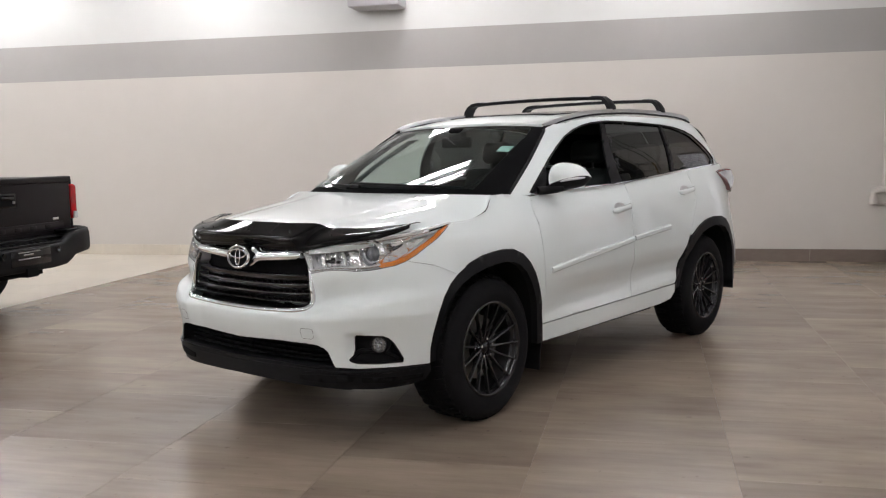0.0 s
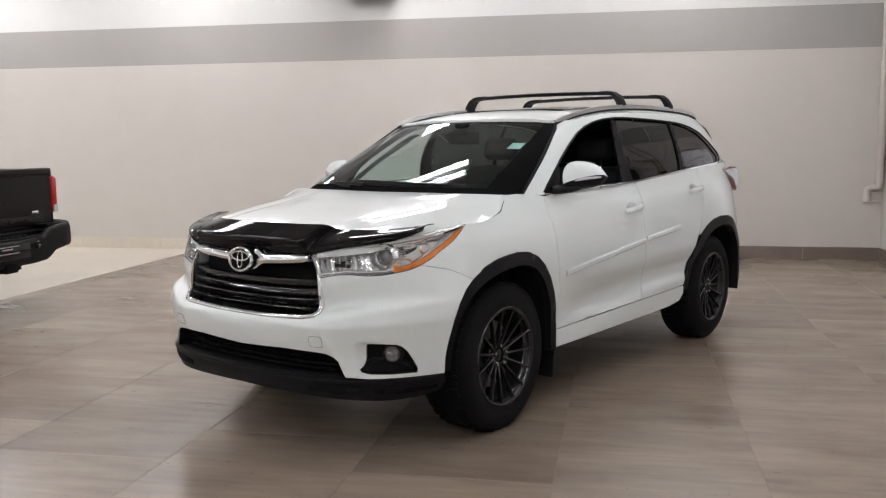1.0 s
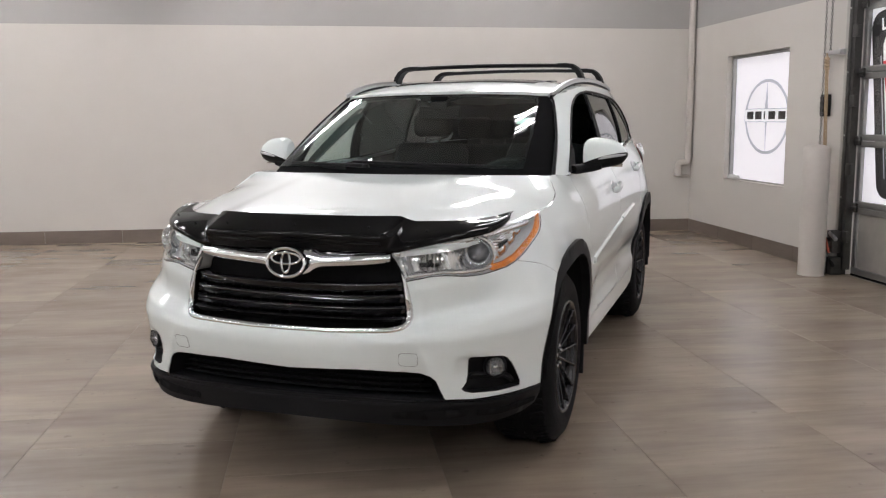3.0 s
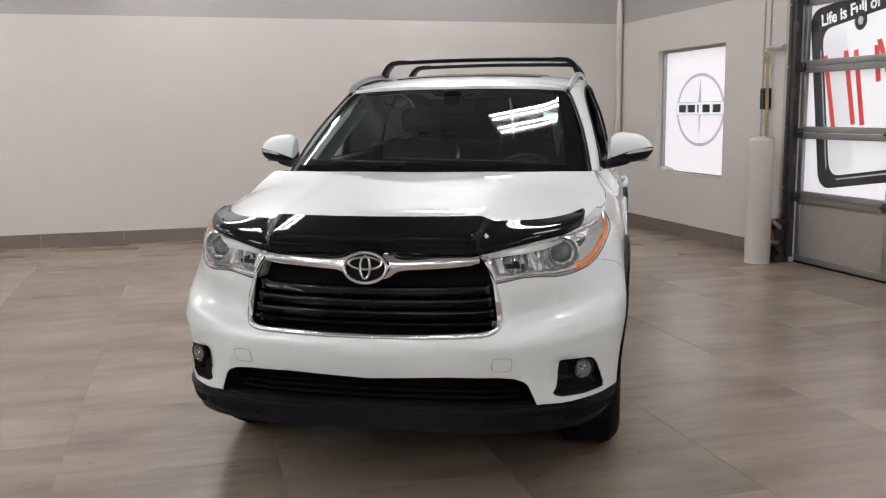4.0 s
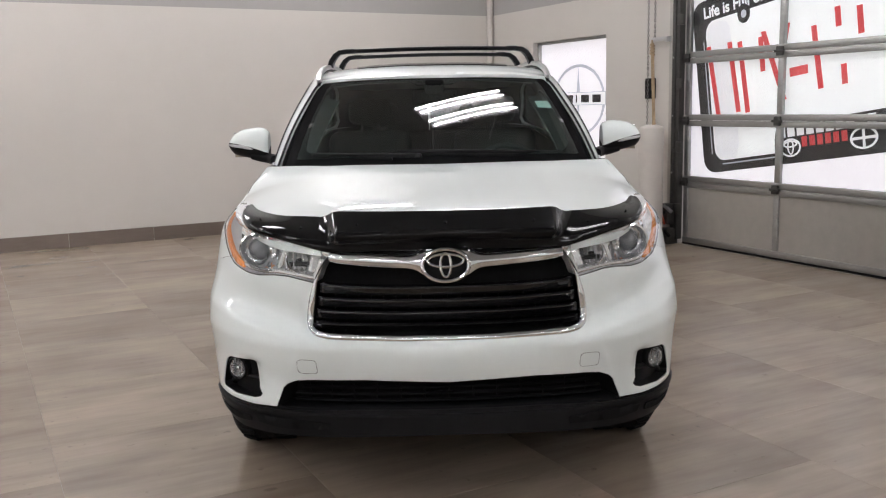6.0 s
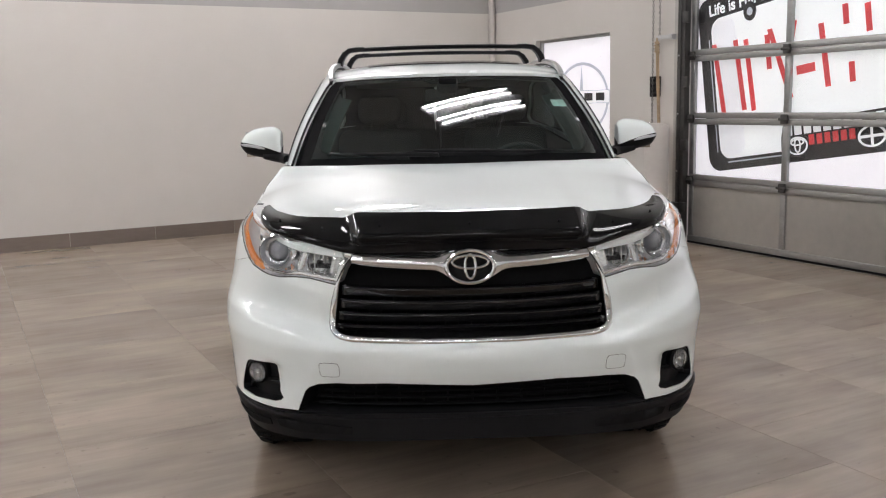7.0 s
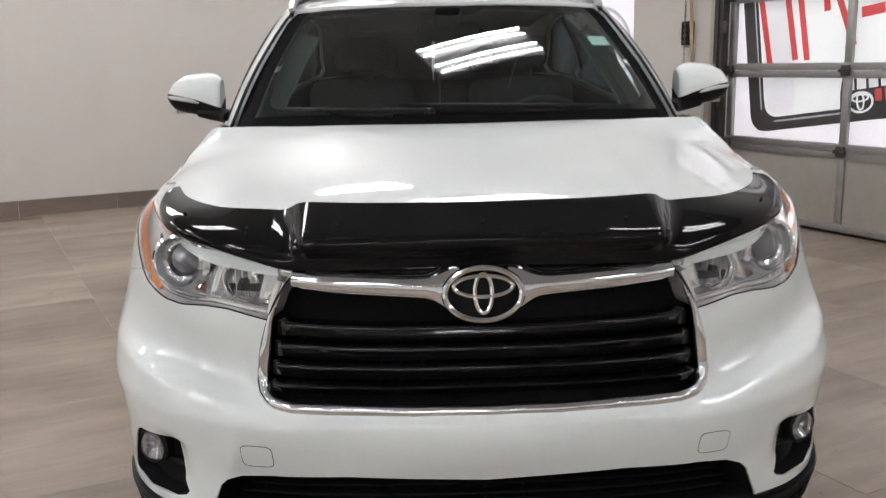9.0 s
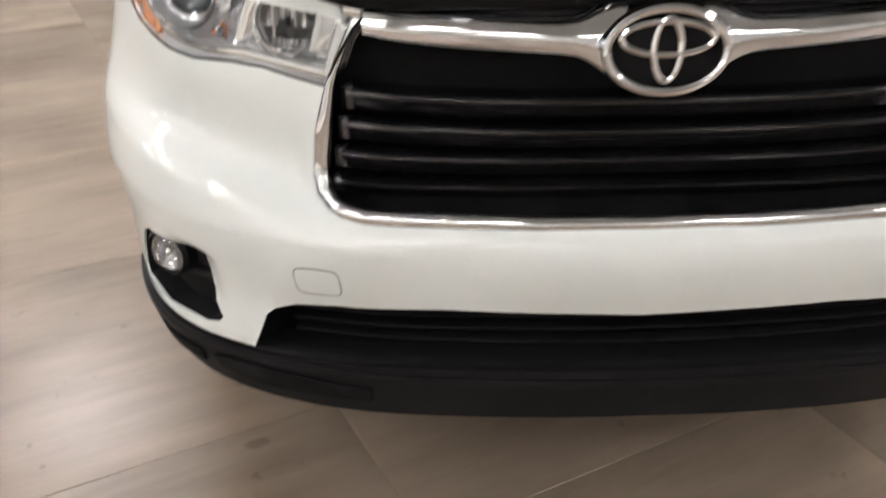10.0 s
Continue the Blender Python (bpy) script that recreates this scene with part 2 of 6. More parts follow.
def inside(pts, poly):
    pts, poly = np.asarray(pts), np.asarray(poly)
    x, y = pts[:, 0], pts[:, 1]
    r = np.zeros(len(pts), bool)
    j = len(poly) - 1
    for i in range(len(poly)):
        (xi, yi), (xj, yj) = poly[i], poly[j]
        if yi != yj:
            r ^= ((yi > y) != (yj > y)) & (x < (xj - xi) * (y - yi) / (yj - yi) + xi)
        j = i
    return r


def inset(poly, d):
    """A closed polygon drawn in by d."""
    p = np.array(poly, float)
    area = np.sum(p[:, 0] * np.roll(p[:, 1], -1) - np.roll(p[:, 0], -1) * p[:, 1])
    a, b = p - np.roll(p, 1, 0), np.roll(p, -1, 0) - p
    n = []
    for v in (a, b):
        v = v / np.maximum(np.linalg.norm(v, axis=1, keepdims=True), 1e-9)
        n.append(np.stack([-v[:, 1], v[:, 0]], 1) * (1 if area > 0 else -1))
    k = n[0] + n[1]
    k /= np.maximum((k * k).sum(1, keepdims=True) / 2, .4)
    return p + k * d


def dense(poly, step, closed=True):
    p = np.array(poly, float)
    q = []
    for i in range(len(p) - (0 if closed else 1)):
        a, b = p[i], p[(i + 1) % len(p)]
        n = max(1, int(np.ceil(np.linalg.norm(b - a) / step)))
        q += [a + (b - a) * k / n for k in range(n)]
    if not closed:
        q.append(p[-1])
    return np.array(q)


def rounded(poly, d=.3, times=2):
    """Corner cutting: a softer closed outline."""
    p = np.array(poly, float)
    for _ in range(times):
        a, b = p, np.roll(p, -1, 0)
        p = np.stack([a + (b - a) * d, a + (b - a) * (1 - d)], 1).reshape(-1, 2)
    return p


def mirrored(half):
    """A closed outline from its half, given from the middle line back to the middle line."""
    h = [tuple(p) for p in half]
    return h + [(-x, y) for x, y in reversed(h) if x > 1e-6]


def panel(name, func, poly, mat, parent, thick=.012, holes=(), step=.03, out=0.0, gap=.0022, label="", flip=False):
    """A curved sheet: the outline poly (less the holes) in the surface's two numbers, laid on func, with a thickness and a rim."""
    poly = inset(poly, gap) if gap else np.array(poly, float)
    holes = [inset(h, -gap) for h in holes]
    loops = [dense(p, step * .8) for p in (poly, *holes)]
    lo, hi = poly.min(0), poly.max(0)
    gx, gy = np.meshgrid(np.arange(lo[0] + step * .37, hi[0], step), np.arange(lo[1] + step * .41, hi[1], step))
    g = np.stack([gx.ravel(), gy.ravel()], 1)
    ok = inside(g, poly)
    for h in holes:
        ok &= ~inside(g, h)
    rim = np.concatenate(loops)
    g = g[ok]
    if len(g):
        g = g[np.min(np.hypot(g[:, None, 0] - rim[None, :, 0], g[:, None, 1] - rim[None, :, 1]), 1) > step * .45]
    pts = np.concatenate([rim, g])
    edges, k = [], 0
    for l in loops:
        edges += [(k + i, k + (i + 1) % len(l)) for i in range(len(l))]
        k += len(l)
    v, _, f, *_ = delaunay_2d_cdt([Vector(map(float, p)) for p in pts], edges, [], 0, 1e-6)
    v = np.array([tuple(p) for p in v])
    f = np.array([tuple(t) for t in f])
    c = v[f].mean(1)
    ok = inside(c, poly)
    for h in holes:
        ok &= ~inside(c, h)
    f = f[ok]
    a = v[f]
    cr = (a[:, 1, 0] - a[:, 0, 0]) * (a[:, 2, 1] - a[:, 0, 1]) - (a[:, 1, 1] - a[:, 0, 1]) * (a[:, 2, 0] - a[:, 0, 0])
    f[cr < 0] = f[cr < 0][:, ::-1]
    top, bot = func(v[:, 0], v[:, 1], out), func(v[:, 0], v[:, 1], out - thick)
    if flip:
        f = f[:, ::-1]
    n = len(v)
    count = {}
    for t in f:
        for i in range(3):
            e = (t[i], t[(i + 1) % 3])
            count[e] = 1
    border = [e for e in count if (e[1], e[0]) not in count]
    faces = [tuple(t) for t in f]
    if thick:
        faces += [tuple(t[::-1] + n) for t in f] + [(b, a_, a_ + n, b + n) for a_, b in border]
        return mesh_ob(name, np.concatenate([top, bot]), faces, mat, parent, label, sharp=border + [(a_ + n, b + n) for a_, b in border])
    return mesh_ob(name, top, faces, mat, parent, label)


def sweep(path, section, mat, name, parent=None, label="", up=(0, 0, 1), closed=False, scale=None, smooth=True, flat_ends=True, angle=40):
    """A bar: the closed section (side, up) drawn along the path of points; scale gives its size at each point."""
    p = [Vector(map(float, q)) for q in path]
    n, k = len(p), len(section)
    bm = bmesh.new()
    rings = []
    for i in range(n):
        t = (p[(i + 1) % n] - p[i - 1]) if closed else (p[min(i + 1, n - 1)] - p[max(i - 1, 0)])
        t.normalize()
        u = Vector(up[i]) if isinstance(up, list) else Vector(up)
        side = t.cross(u).normalized()
        u = side.cross(t)
        sc = 1 if scale is None else scale[i]
        rings.append([bm.verts.new(p[i] + side * a * sc + u * b * sc) for a, b in section])
    for i in range(n if closed else n - 1):
        a, b = rings[i], rings[(i + 1) % n]
        for j in range(k):
            bm.faces.new((a[j], a[(j + 1) % k], b[(j + 1) % k], b[j]))
    if not closed and flat_ends:
        bm.faces.new(rings[0][::-1]), bm.faces.new(rings[-1])
    return part(name, bm, mat, parent, label, smooth, angle)


def oval(a, b, n=12, p=2.0):
    return [(a * math.copysign(abs(math.cos(t)) ** (2 / p), math.cos(t)), b * math.copysign(abs(math.sin(t)) ** (2 / p), math.sin(t))) for t in (2 * math.pi * i / n for i in range(n))]


def lathe(bm, prof, n=32, axis="X", closed=False, caps=False):
    """Turns (radius, along) points round an axis through the origin."""
    rings = []
    for r, a in prof:
        ring = []
        for i in range(n):
            t = 2 * math.pi * i / n
            c, s = r * math.cos(t), r * math.sin(t)
            ring.append(bm.verts.new({"X": (a, c, s), "Y": (c, a, s), "Z": (c, s, a)}[axis]))
        rings.append(ring)
    k = len(rings)
    for i in range(k if closed else k - 1):
        a, b = rings[i], rings[(i + 1) % k]
        for j in range(n):
            bm.faces.new((a[j], a[(j + 1) % n], b[(j + 1) % n], b[j]))
    if caps:
        for ring in (rings[0], rings[-1]):
            if (ring[0].co - ring[n // 2].co).length > 1e-4:
                bm.faces.new(ring)
    return bm


def turned(name, prof, mat, parent=None, n=32, axis="X", label="", m=None, closed=False, angle=35, caps=False):
    return part(name, lathe(bmesh.new(), prof, n, axis, closed, caps), mat, parent, label, True, angle, m)


def flat_shape(bm, outline, y0, y1, holes=()):
    """Extrudes an outline in (x, z) from y0 to y1."""
    loops = [np.array(outline, float)] + [np.array(h, float) for h in holes]
    pts = np.concatenate(loops)
    edges, k = [], 0
    for l in loops:
        edges += [(k + i, k + (i + 1) % len(l)) for i in range(len(l))]
        k += len(l)
    v, _, f, *_ = delaunay_2d_cdt([Vector(map(float, p)) for p in pts], edges, [], 0, 1e-7)
    v = np.array([tuple(p) for p in v])
    f = np.array([tuple(t) for t in f])
    c = v[f].mean(1)
    ok = inside(c, loops[0])
    for h in loops[1:]:
        ok &= ~inside(c, h)
    a = [bm.verts.new((p[0], y0, p[1])) for p in v]
    b = [bm.verts.new((p[0], y1, p[1])) for p in v]
    seen = {}
    for t in f[ok]:
        bm.faces.new([a[i] for i in t]), bm.faces.new([b[i] for i in t[::-1]])
        for i in range(3):
            seen[(t[i], t[(i + 1) % 3])] = 1
    for i, j in seen:
        if (j, i) not in seen:
            bm.faces.new((a[j], a[i], b[i], b[j]))
    return bm


def spline(ts, vs):
    """Natural cubic spline through (ts, vs)."""
    t, v = np.array(ts, float), np.array(vs, float)
    n, h = len(t), np.diff(t)
    A, b = np.eye(n), np.zeros(n)
    for i in range(1, n - 1):
        A[i, i - 1:i + 2] = h[i - 1], 2 * (h[i - 1] + h[i]), h[i]
        b[i] = 6 * ((v[i + 1] - v[i]) / h[i] - (v[i] - v[i - 1]) / h[i - 1])
    m = np.linalg.solve(A, b)

    def f(q):
        q = np.clip(np.asarray(q, float), t[0], t[-1])
        i = np.clip(np.searchsorted(t, q) - 1, 0, n - 2)
        a, c, d = q - t[i], t[i + 1] - q, h[i]
        return (m[i] * c ** 3 + m[i + 1] * a ** 3) / (6 * d) + (v[i] / d - m[i] * d / 6) * c + (v[i + 1] / d - m[i + 1] * d / 6) * a
    return f


def gentle(ts, vs):
    """Monotone cubic through (ts, vs), without overshoot."""
    t, v = np.array(ts, float), np.array(vs, float)
    h, d = np.diff(t), np.diff(v) / np.diff(t)
    g = np.zeros(len(t))
    g[0], g[-1] = d[0], d[-1]
    for i in range(1, len(t) - 1):
        g[i] = 0 if d[i - 1] * d[i] <= 0 else 2 * d[i - 1] * d[i] / (d[i - 1] + d[i])

    def f(q):
        q = np.clip(np.asarray(q, float), t[0], t[-1])
        i = np.clip(np.searchsorted(t, q) - 1, 0, len(t) - 2)
        k = (q - t[i]) / h[i]
        return (1 + 2 * k) * (1 - k) ** 2 * v[i] + k * (1 - k) ** 2 * h[i] * g[i] + k * k * (3 - 2 * k) * v[i + 1] + k * k * (k - 1) * h[i] * g[i + 1]
    return f


# the car's plan at its widest, from the nose round one flank to the tail
PLAN = [(0, -.915), (.25, -.906), (.45, -.874), (.63, -.800), (.775, -.662), (.862, -.468), (.896, -.25), (.907, 0), (.905, .4), (.903, .9),
        (.905, 1.5), (.908, 2.1), (.91, 2.6), (.90, 2.95), (.865, 3.22), (.80, 3.46), (.68, 3.67), (.42, 3.79), (0, 3.83)]
KNOTS = [0.0, 0.2502, 0.4536, 0.6428, 0.8338, 1.0262, 1.2519, 1.5029, 1.9029, 2.4029, 3.0029, 3.6029, 4.1029, 4.4531, 4.7253, 4.974, 5.2158, 5.5022, 5.9241]
_p = np.array([(-x, y) for x, y in PLAN[:0:-1]] + PLAN)
_s = np.array([-k for k in KNOTS[:0:-1]] + KNOTS)
plan_x, plan_y = spline(_s, _p[:, 0]), spline(_s, _p[:, 1])
S_END = _s[-1]
_sd = np.linspace(0, S_END, 4000)
_xd, _yd = plan_x(_sd), plan_y(_sd)


def s_at(x, y):
    """The place along the plan nearest to (x, y), on the positive flank."""
    return float(_sd[np.argmin((_xd - x) ** 2 + (_yd - y) ** 2)])


# how far the skin stands off the plan (outwards) by height, at stations along the car
SKIN = [
    (KNOTS[0], gentle((.18, .24, .32, .40, .48, .54, .585, .62, .645, .70, .86, .93, .98, 1.03), (-.10, -.05, -.022, -.02, -.03, -.012, -.005, -.012, -.042, -.060, -.070, -.096, -.140, -.215))),
    (KNOTS[2], gentle((.18, .24, .32, .40, .48, .54, .60, .618, .635, .68, .74, .86, .93, .98, 1.03), (-.09, -.045, -.03, -.024, -.024, -.012, -.002, -.001, -.010, -.036, -.050, -.060, -.078, -.112, -.178))),
    (KNOTS[4], gentle((.18, .25, .33, .40, .50, .60, .630, .650, .70, .76, .82, .88, .96, 1.03), (-.13, -.06, -.022, -.008, -.008, 0, .002, -.003, -.024, -.044, -.060, -.075, -.096, -.148))),
    (KNOTS[6], gentle((.2, .4, .6, .68, .72, .80, .88, .96, 1.03, 1.10, 1.16), (-.06, -.006, .008, .010, .004, -.014, -.026, -.046, -.102, -.15, -.195))),
    (s_at(.905, .35), gentle((.2, .3, .45, .6, .75, .9, 1.0, 1.06, 1.12, 1.18), (-.09, -.035, -.03, -.012, -.01, -.024, -.05, -.085, -.135, -.18))),
    (s_at(.903, .9), gentle((.2, .28, .36, .44, .47, .51, .56, .63, .69, .80, .92, 1.0, 1.06, 1.12, 1.18), (-.10, -.045, -.027, -.030, -.042, -.053, -.050, -.028, -.012, -.013, -.024, -.04, -.062, -.105, -.145))),
    (s_at(.908, 2.1), gentle((.2, .28, .36, .48, .51, .55, .60, .66, .72, .80, .92, 1.0, 1.08, 1.16, 1.24), (-.10, -.045, -.028, -.026, -.033, -.045, -.043, -.022, -.009, -.011, -.02, -.035, -.06, -.10, -.135))),
    (s_at(.91, 2.8), gentle((.2, .4, .6, .8, .95, 1.05, 1.15, 1.25, 1.30), (-.08, -.02, 0, 0, -.015, -.04, -.08, -.135, -.16))),
    (s_at(.80, 3.46), gentle((.2, .4, .6, .75, .95, 1.1, 1.3), (-.10, -.01, 0, -.02, -.05, -.08, -.14))),
    (S_END, gentle((.2, .4, .6, .75, .95, 1.1, 1.3), (-.12, -.02, 0, -.05, -.07, -.09, -.14))),
]


def skin(s, z, out=0.0):
    """Points of the lower body at s along the plan (minus: the other flank) and height z; out: metres proud of it."""
    s, z = np.asarray(s, float), np.asarray(z, float)
    a = np.abs(s)
    off = np.zeros(np.broadcast(s, z).shape)
    st = [k for k, _ in SKIN]
    i = np.clip(np.searchsorted(st, a) - 1, 0, len(st) - 2)
    for k in range(len(st) - 1):
        w = np.clip((a - st[k]) / (st[k + 1] - st[k]), 0, 1)
        w = w * w * (3 - 2 * w)
        off = np.where(i == k, (1 - w) * SKIN[k][1](z) + w * SKIN[k + 1][1](z), off)
    # a crease that climbs from the grille's foot to the wheel arch
    amp = np.clip((a - .30) / .12, 0, 1) * np.clip((1.25 - a) / .25, 0, 1)
    dz = z - (.616 + .116 * (1 - np.exp(-np.clip(a - .42, 0, 2) / .36)))
    soft = np.sqrt(dz * dz + .00001) - .0032
    off = off + .019 * amp * np.where(dz > 0, np.clip(1 - soft / .17, 0, 1) ** 1.25, np.exp(-soft / .12))
    # the shelf above it, and the scoop that runs on up to the headlight
    k1, k2 = np.clip(dz / .042, 0, 1), np.clip((dz - .042) / .12, 0, 1)
    scoop = np.clip((a - .43) / .09, 0, 1) * np.clip((1.02 - a) / .30, 0, 1)
    off = off - .037 * scoop * (k1 * k1 * (3 - 2 * k1) - k2 * k2 * (3 - 2 * k2))
    # an upright edge from the intake's corner to the crease
    da = a - (.590 - .42 * np.clip(z - .40, 0, .2))
    up_ = np.clip((z - .38) / .03, 0, 1) * np.clip((.625 - z) / .07, 0, 1)
    off = off + .011 * up_ * np.exp(-(np.sqrt(da * da + .00001) - .0032) / np.where(da > 0, .030, .075))
    # dished inboard of the fog lamps
    off = off - .022 * np.exp(-((a - .700) / .040) ** 2) * np.clip((z - .42) / .05, 0, 1) * np.clip((.562 - z) / .02, 0, 1)
    e = 1e-3
    tx, ty = plan_x(a + e) - plan_x(a - e), plan_y(a + e) - plan_y(a - e)
    n = np.hypot(tx, ty)
    nx, ny = ty / n, -tx / n
    x, y = plan_x(a) + nx * (off + out), plan_y(a) + ny * (off + out)
    return np.stack([np.where(s < 0, -x, x), y, z + 0 * x], -1)


# the upper body: its foot and its roof edge, station by station from the windscreen's middle round to the tailgate
FOOT = [(x, .02 + .33 * (x / .70) ** 2.2, 1.155 - .015 * (x / .70) ** 2) for x in (0, .20, .40, .57, .70)]
FOOT += [(.752, .43, 1.137), (.770, .58, 1.136), (.785, .9, 1.15), (.79, 1.6, 1.172), (.785, 2.3, 1.215), (.755, 2.9, 1.245), (.70, 3.28, 1.26), (.55, 3.55, 1.265), (.28, 3.67, 1.27), (0, 3.70, 1.27)]
EDGE = [(x, .935 + .06 * (x / .578) ** 2.2, 1.550 - .013 * (x / .578) ** 2) for x in (0, .165, .33, .471, .578)]
EDGE += [(.617, 1.075, 1.540), (.636, 1.23, 1.561), (.648, 1.5, 1.588), (.652, 1.9, 1.600), (.645, 2.4, 1.600), (.625, 2.8, 1.588), (.585, 3.08, 1.565), (.48, 3.27, 1.550), (.25, 3.38, 1.555), (0, 3.40, 1.56)]
_f, _e = np.array(FOOT), np.array(EDGE)
_m = (_f + _e) / 2
_r = np.concatenate([[0], np.cumsum(np.linalg.norm(np.diff(_m, axis=0), axis=1))])
R_END = _r[-1]
_rr = np.concatenate([-_r[:0:-1], _r])
_mir = lambda a: np.concatenate([a[:0:-1] * (-1, 1, 1), a])
_F = [spline(_rr, _mir(_f)[:, k]) for k in range(3)]
_E = [spline(_rr, _mir(_e)[:, k]) for k in range(3)]


def cabin(r, v, out=0.0):
    """Points of the upper body: r along its foot, v from the foot (0) to the roof's edge (0.45)."""
    r, v = np.asarray(r, float), np.asarray(v, float) / .45
    a, b = np.stack([f(r) for f in _F], -1), np.stack([f(r) for f in _E], -1)
    e = 1e-3
    t = np.stack([f(r + e) - f(r - e) for f in _F], -1)
    n = np.stack([t[..., 1], -t[..., 0], 0 * t[..., 0]], -1)
    n = n / np.linalg.norm(n, axis=-1, keepdims=True)
    up = b - a
    tt = np.stack([f(r + e) - f(r - e) for f in _F], -1) * (1 - v)[..., None] + np.stack([f(r + e) - f(r - e) for f in _E], -1) * v[..., None]
    nn = np.cross(tt, up)
    nn = nn / np.linalg.norm(nn, axis=-1, keepdims=True)
    return a + up * v[..., None] + n * (.022 * 4 * v * (1 - v))[..., None] + nn * np.asarray(out)[..., None]


def screen(r, v, out=0.0):
    """The windscreen's own smooth sheet, in the same numbers as cabin."""
    r, v = np.asarray(r, float), np.asarray(v, float) / .45
    q = r / _r[4]
    w = np.abs(q) ** 2.2
    a = np.stack([.70 * q, .02 + .10 * q * q + .225 * np.abs(q) ** 16, 1.155 - .015 * q * q], -1)
    b = np.stack([.578 * q, .935 + .06 * w, 1.550 - .013 * q * q], -1)
    nx = np.stack([.8 * q, -1 + .1 * q * q, .6 + 0 * q], -1)
    nx = nx / np.linalg.norm(nx, axis=-1, keepdims=True)
    return a + (b - a) * v[..., None] + nx * (.016 * 4 * v * (1 - v) + out)[..., None]

# ---- the hall ----
ROOM = pose(.866, 8.075, 0, 0, 0, 26.4)   # origin in the corner of the two walls; x along the long wall, y towards it
HALL_X, HALL_Y, HIGH = -17.0, -20.5, 5.6


def wall(name, x0, x1, y0, y1, z0, z1, mat, label):
    ob = boxed(name, x0, x1, y0, y1, z0, z1, mat, m=ROOM)
    return tagged(ob, label, "wall", kind="structure")


# the long wall, in three coats one above the other
for nm, z0, z1, mt, lb in (("wall_north", 0, 2.5, WALL_PAINT, "greige painted hall wall"), ("wall_north_band", 2.5, 3.0, WALL_BAND, "grey painted band along the hall wall"), ("wall_north_upper", 3.0, HIGH, WALL_WHITE, "white painted upper hall wall")):
    wall(nm, HALL_X, .3, 0, .25, z0, z1, mt, lb)
# the gable wall with the window and the sectional door
WIN = (-2.35, -.96, .70, 2.10)
DOOR = (-8.3, -3.42, 0, 3.2)
for nm, y0, y1, z0, z1, mt in (
        ("wall_east_pier", WIN[1], 0, 0, 2.5, WALL_PAINT), ("wall_east_under_window", WIN[0], WIN[1], 0, WIN[2], WALL_PAINT), ("wall_east_over_window", WIN[0], WIN[1], WIN[3], 2.5, WALL_PAINT),
        ("wall_east_middle", DOOR[1], WIN[0], 0, 2.5, WALL_PAINT), ("wall_east_band", DOOR[1], 0, 2.5, 3.0, WALL_BAND), ("wall_east_upper", DOOR[1], 0, 3.0, HIGH, WALL_WHITE),
        ("wall_east_lintel", DOOR[0], DOOR[1], DOOR[3], HIGH, WALL_WHITE), ("wall_east_far", HALL_Y, DOOR[0], 0, HIGH, WALL_PAINT)):
    wall(nm, 0, .3, y0, y1, z0, z1, mt, "painted gable wall of the hall")
# two walls out of view, added to close the hall and bounce light back
wall("wall_south", HALL_X, .3, HALL_Y - .25, HALL_Y, 0, HIGH, WALL_WHITE, "unseen white wall added to close the hall")
wall("wall_west", HALL_X - .25, HALL_X, HALL_Y - .25, .25, 0, HIGH, WALL_WHITE, "unseen white wall added to close the hall")
tagged(boxed("ceiling", HALL_X - .25, .3, HALL_Y - .25, .25, HIGH, HIGH + .2, CEIL, m=ROOM), "white painted hall ceiling", "ceiling", kind="structure")

# screed under the tiles
SPLIT = -8.68   # where the taupe floor ends and the cream one begins
tagged(boxed("floor", SPLIT, .3, HALL_Y - .25, .25, -.2, -.0016, GROUT, m=ROOM), "taupe streaked porcelain tile floor", "floor", kind="structure")
tagged(boxed("floor_cream", HALL_X - .25, SPLIT, HALL_Y - .25, .25, -.2, -.0035, CREAM_GROUT, m=ROOM), "cream porcelain tile floor", "floor", kind="structure")

# skirting of tiles
TILE_LONG = .868
BASES = empty("baseboard", ROOM, label="brown porcelain skirting tiles along the walls", category="skirting", kind="structure")
CREAM_BASES = empty("baseboard_cream", ROOM, label="cream porcelain skirting tiles along the wall", category="skirting", kind="structure")
x = 0.0
while x > SPLIT + .01:
    boxed("tile", max(x - TILE_LONG, SPLIT) + .0015, x - .0015, -.011, -.0005, 0, .149, BASE_TILE, BASES, .0015, seg=1)
    x -= TILE_LONG
x = SPLIT
while x > -14:
    boxed("tile", x - .6 + .0015, x - .0015, -.011, -.0005, 0, .149, CREAM_TILE, CREAM_BASES, .0015, seg=1)
    x -= .6
y = -.012
while y > DOOR[1] + .02:
    boxed("tile", -.011, -.0005, max(y - TILE_LONG, DOOR[1]) + .0015, y - .0015, 0, .149, BASE_TILE, BASES, .0015, seg=1)
    y -= TILE_LONG

# window in the gable wall, with a banner behind its pane that glows for daylight
w = empty("window_1", ROOM, label="deep-set window with a white banner behind the pane", category="window", kind="structure")
y0, y1, z0, z1 = WIN
bm = bmesh.new()
for a in ((y0, y0 + .03, z0, z1), (y1 - .03, y1, z0, z1), (y0 + .03, y1 - .03, z1 - .03, z1), (y0 + .03, y1 - .03, z0, z0 + .03)):
    box(bm, .06, .105, *a, .004, 1)
part("window_frame", bm, ALUM, w)
boxed("pane", .09, .091, y0 + .03, y1 - .03, z0 + .03, z1 - .03, PANE, w)
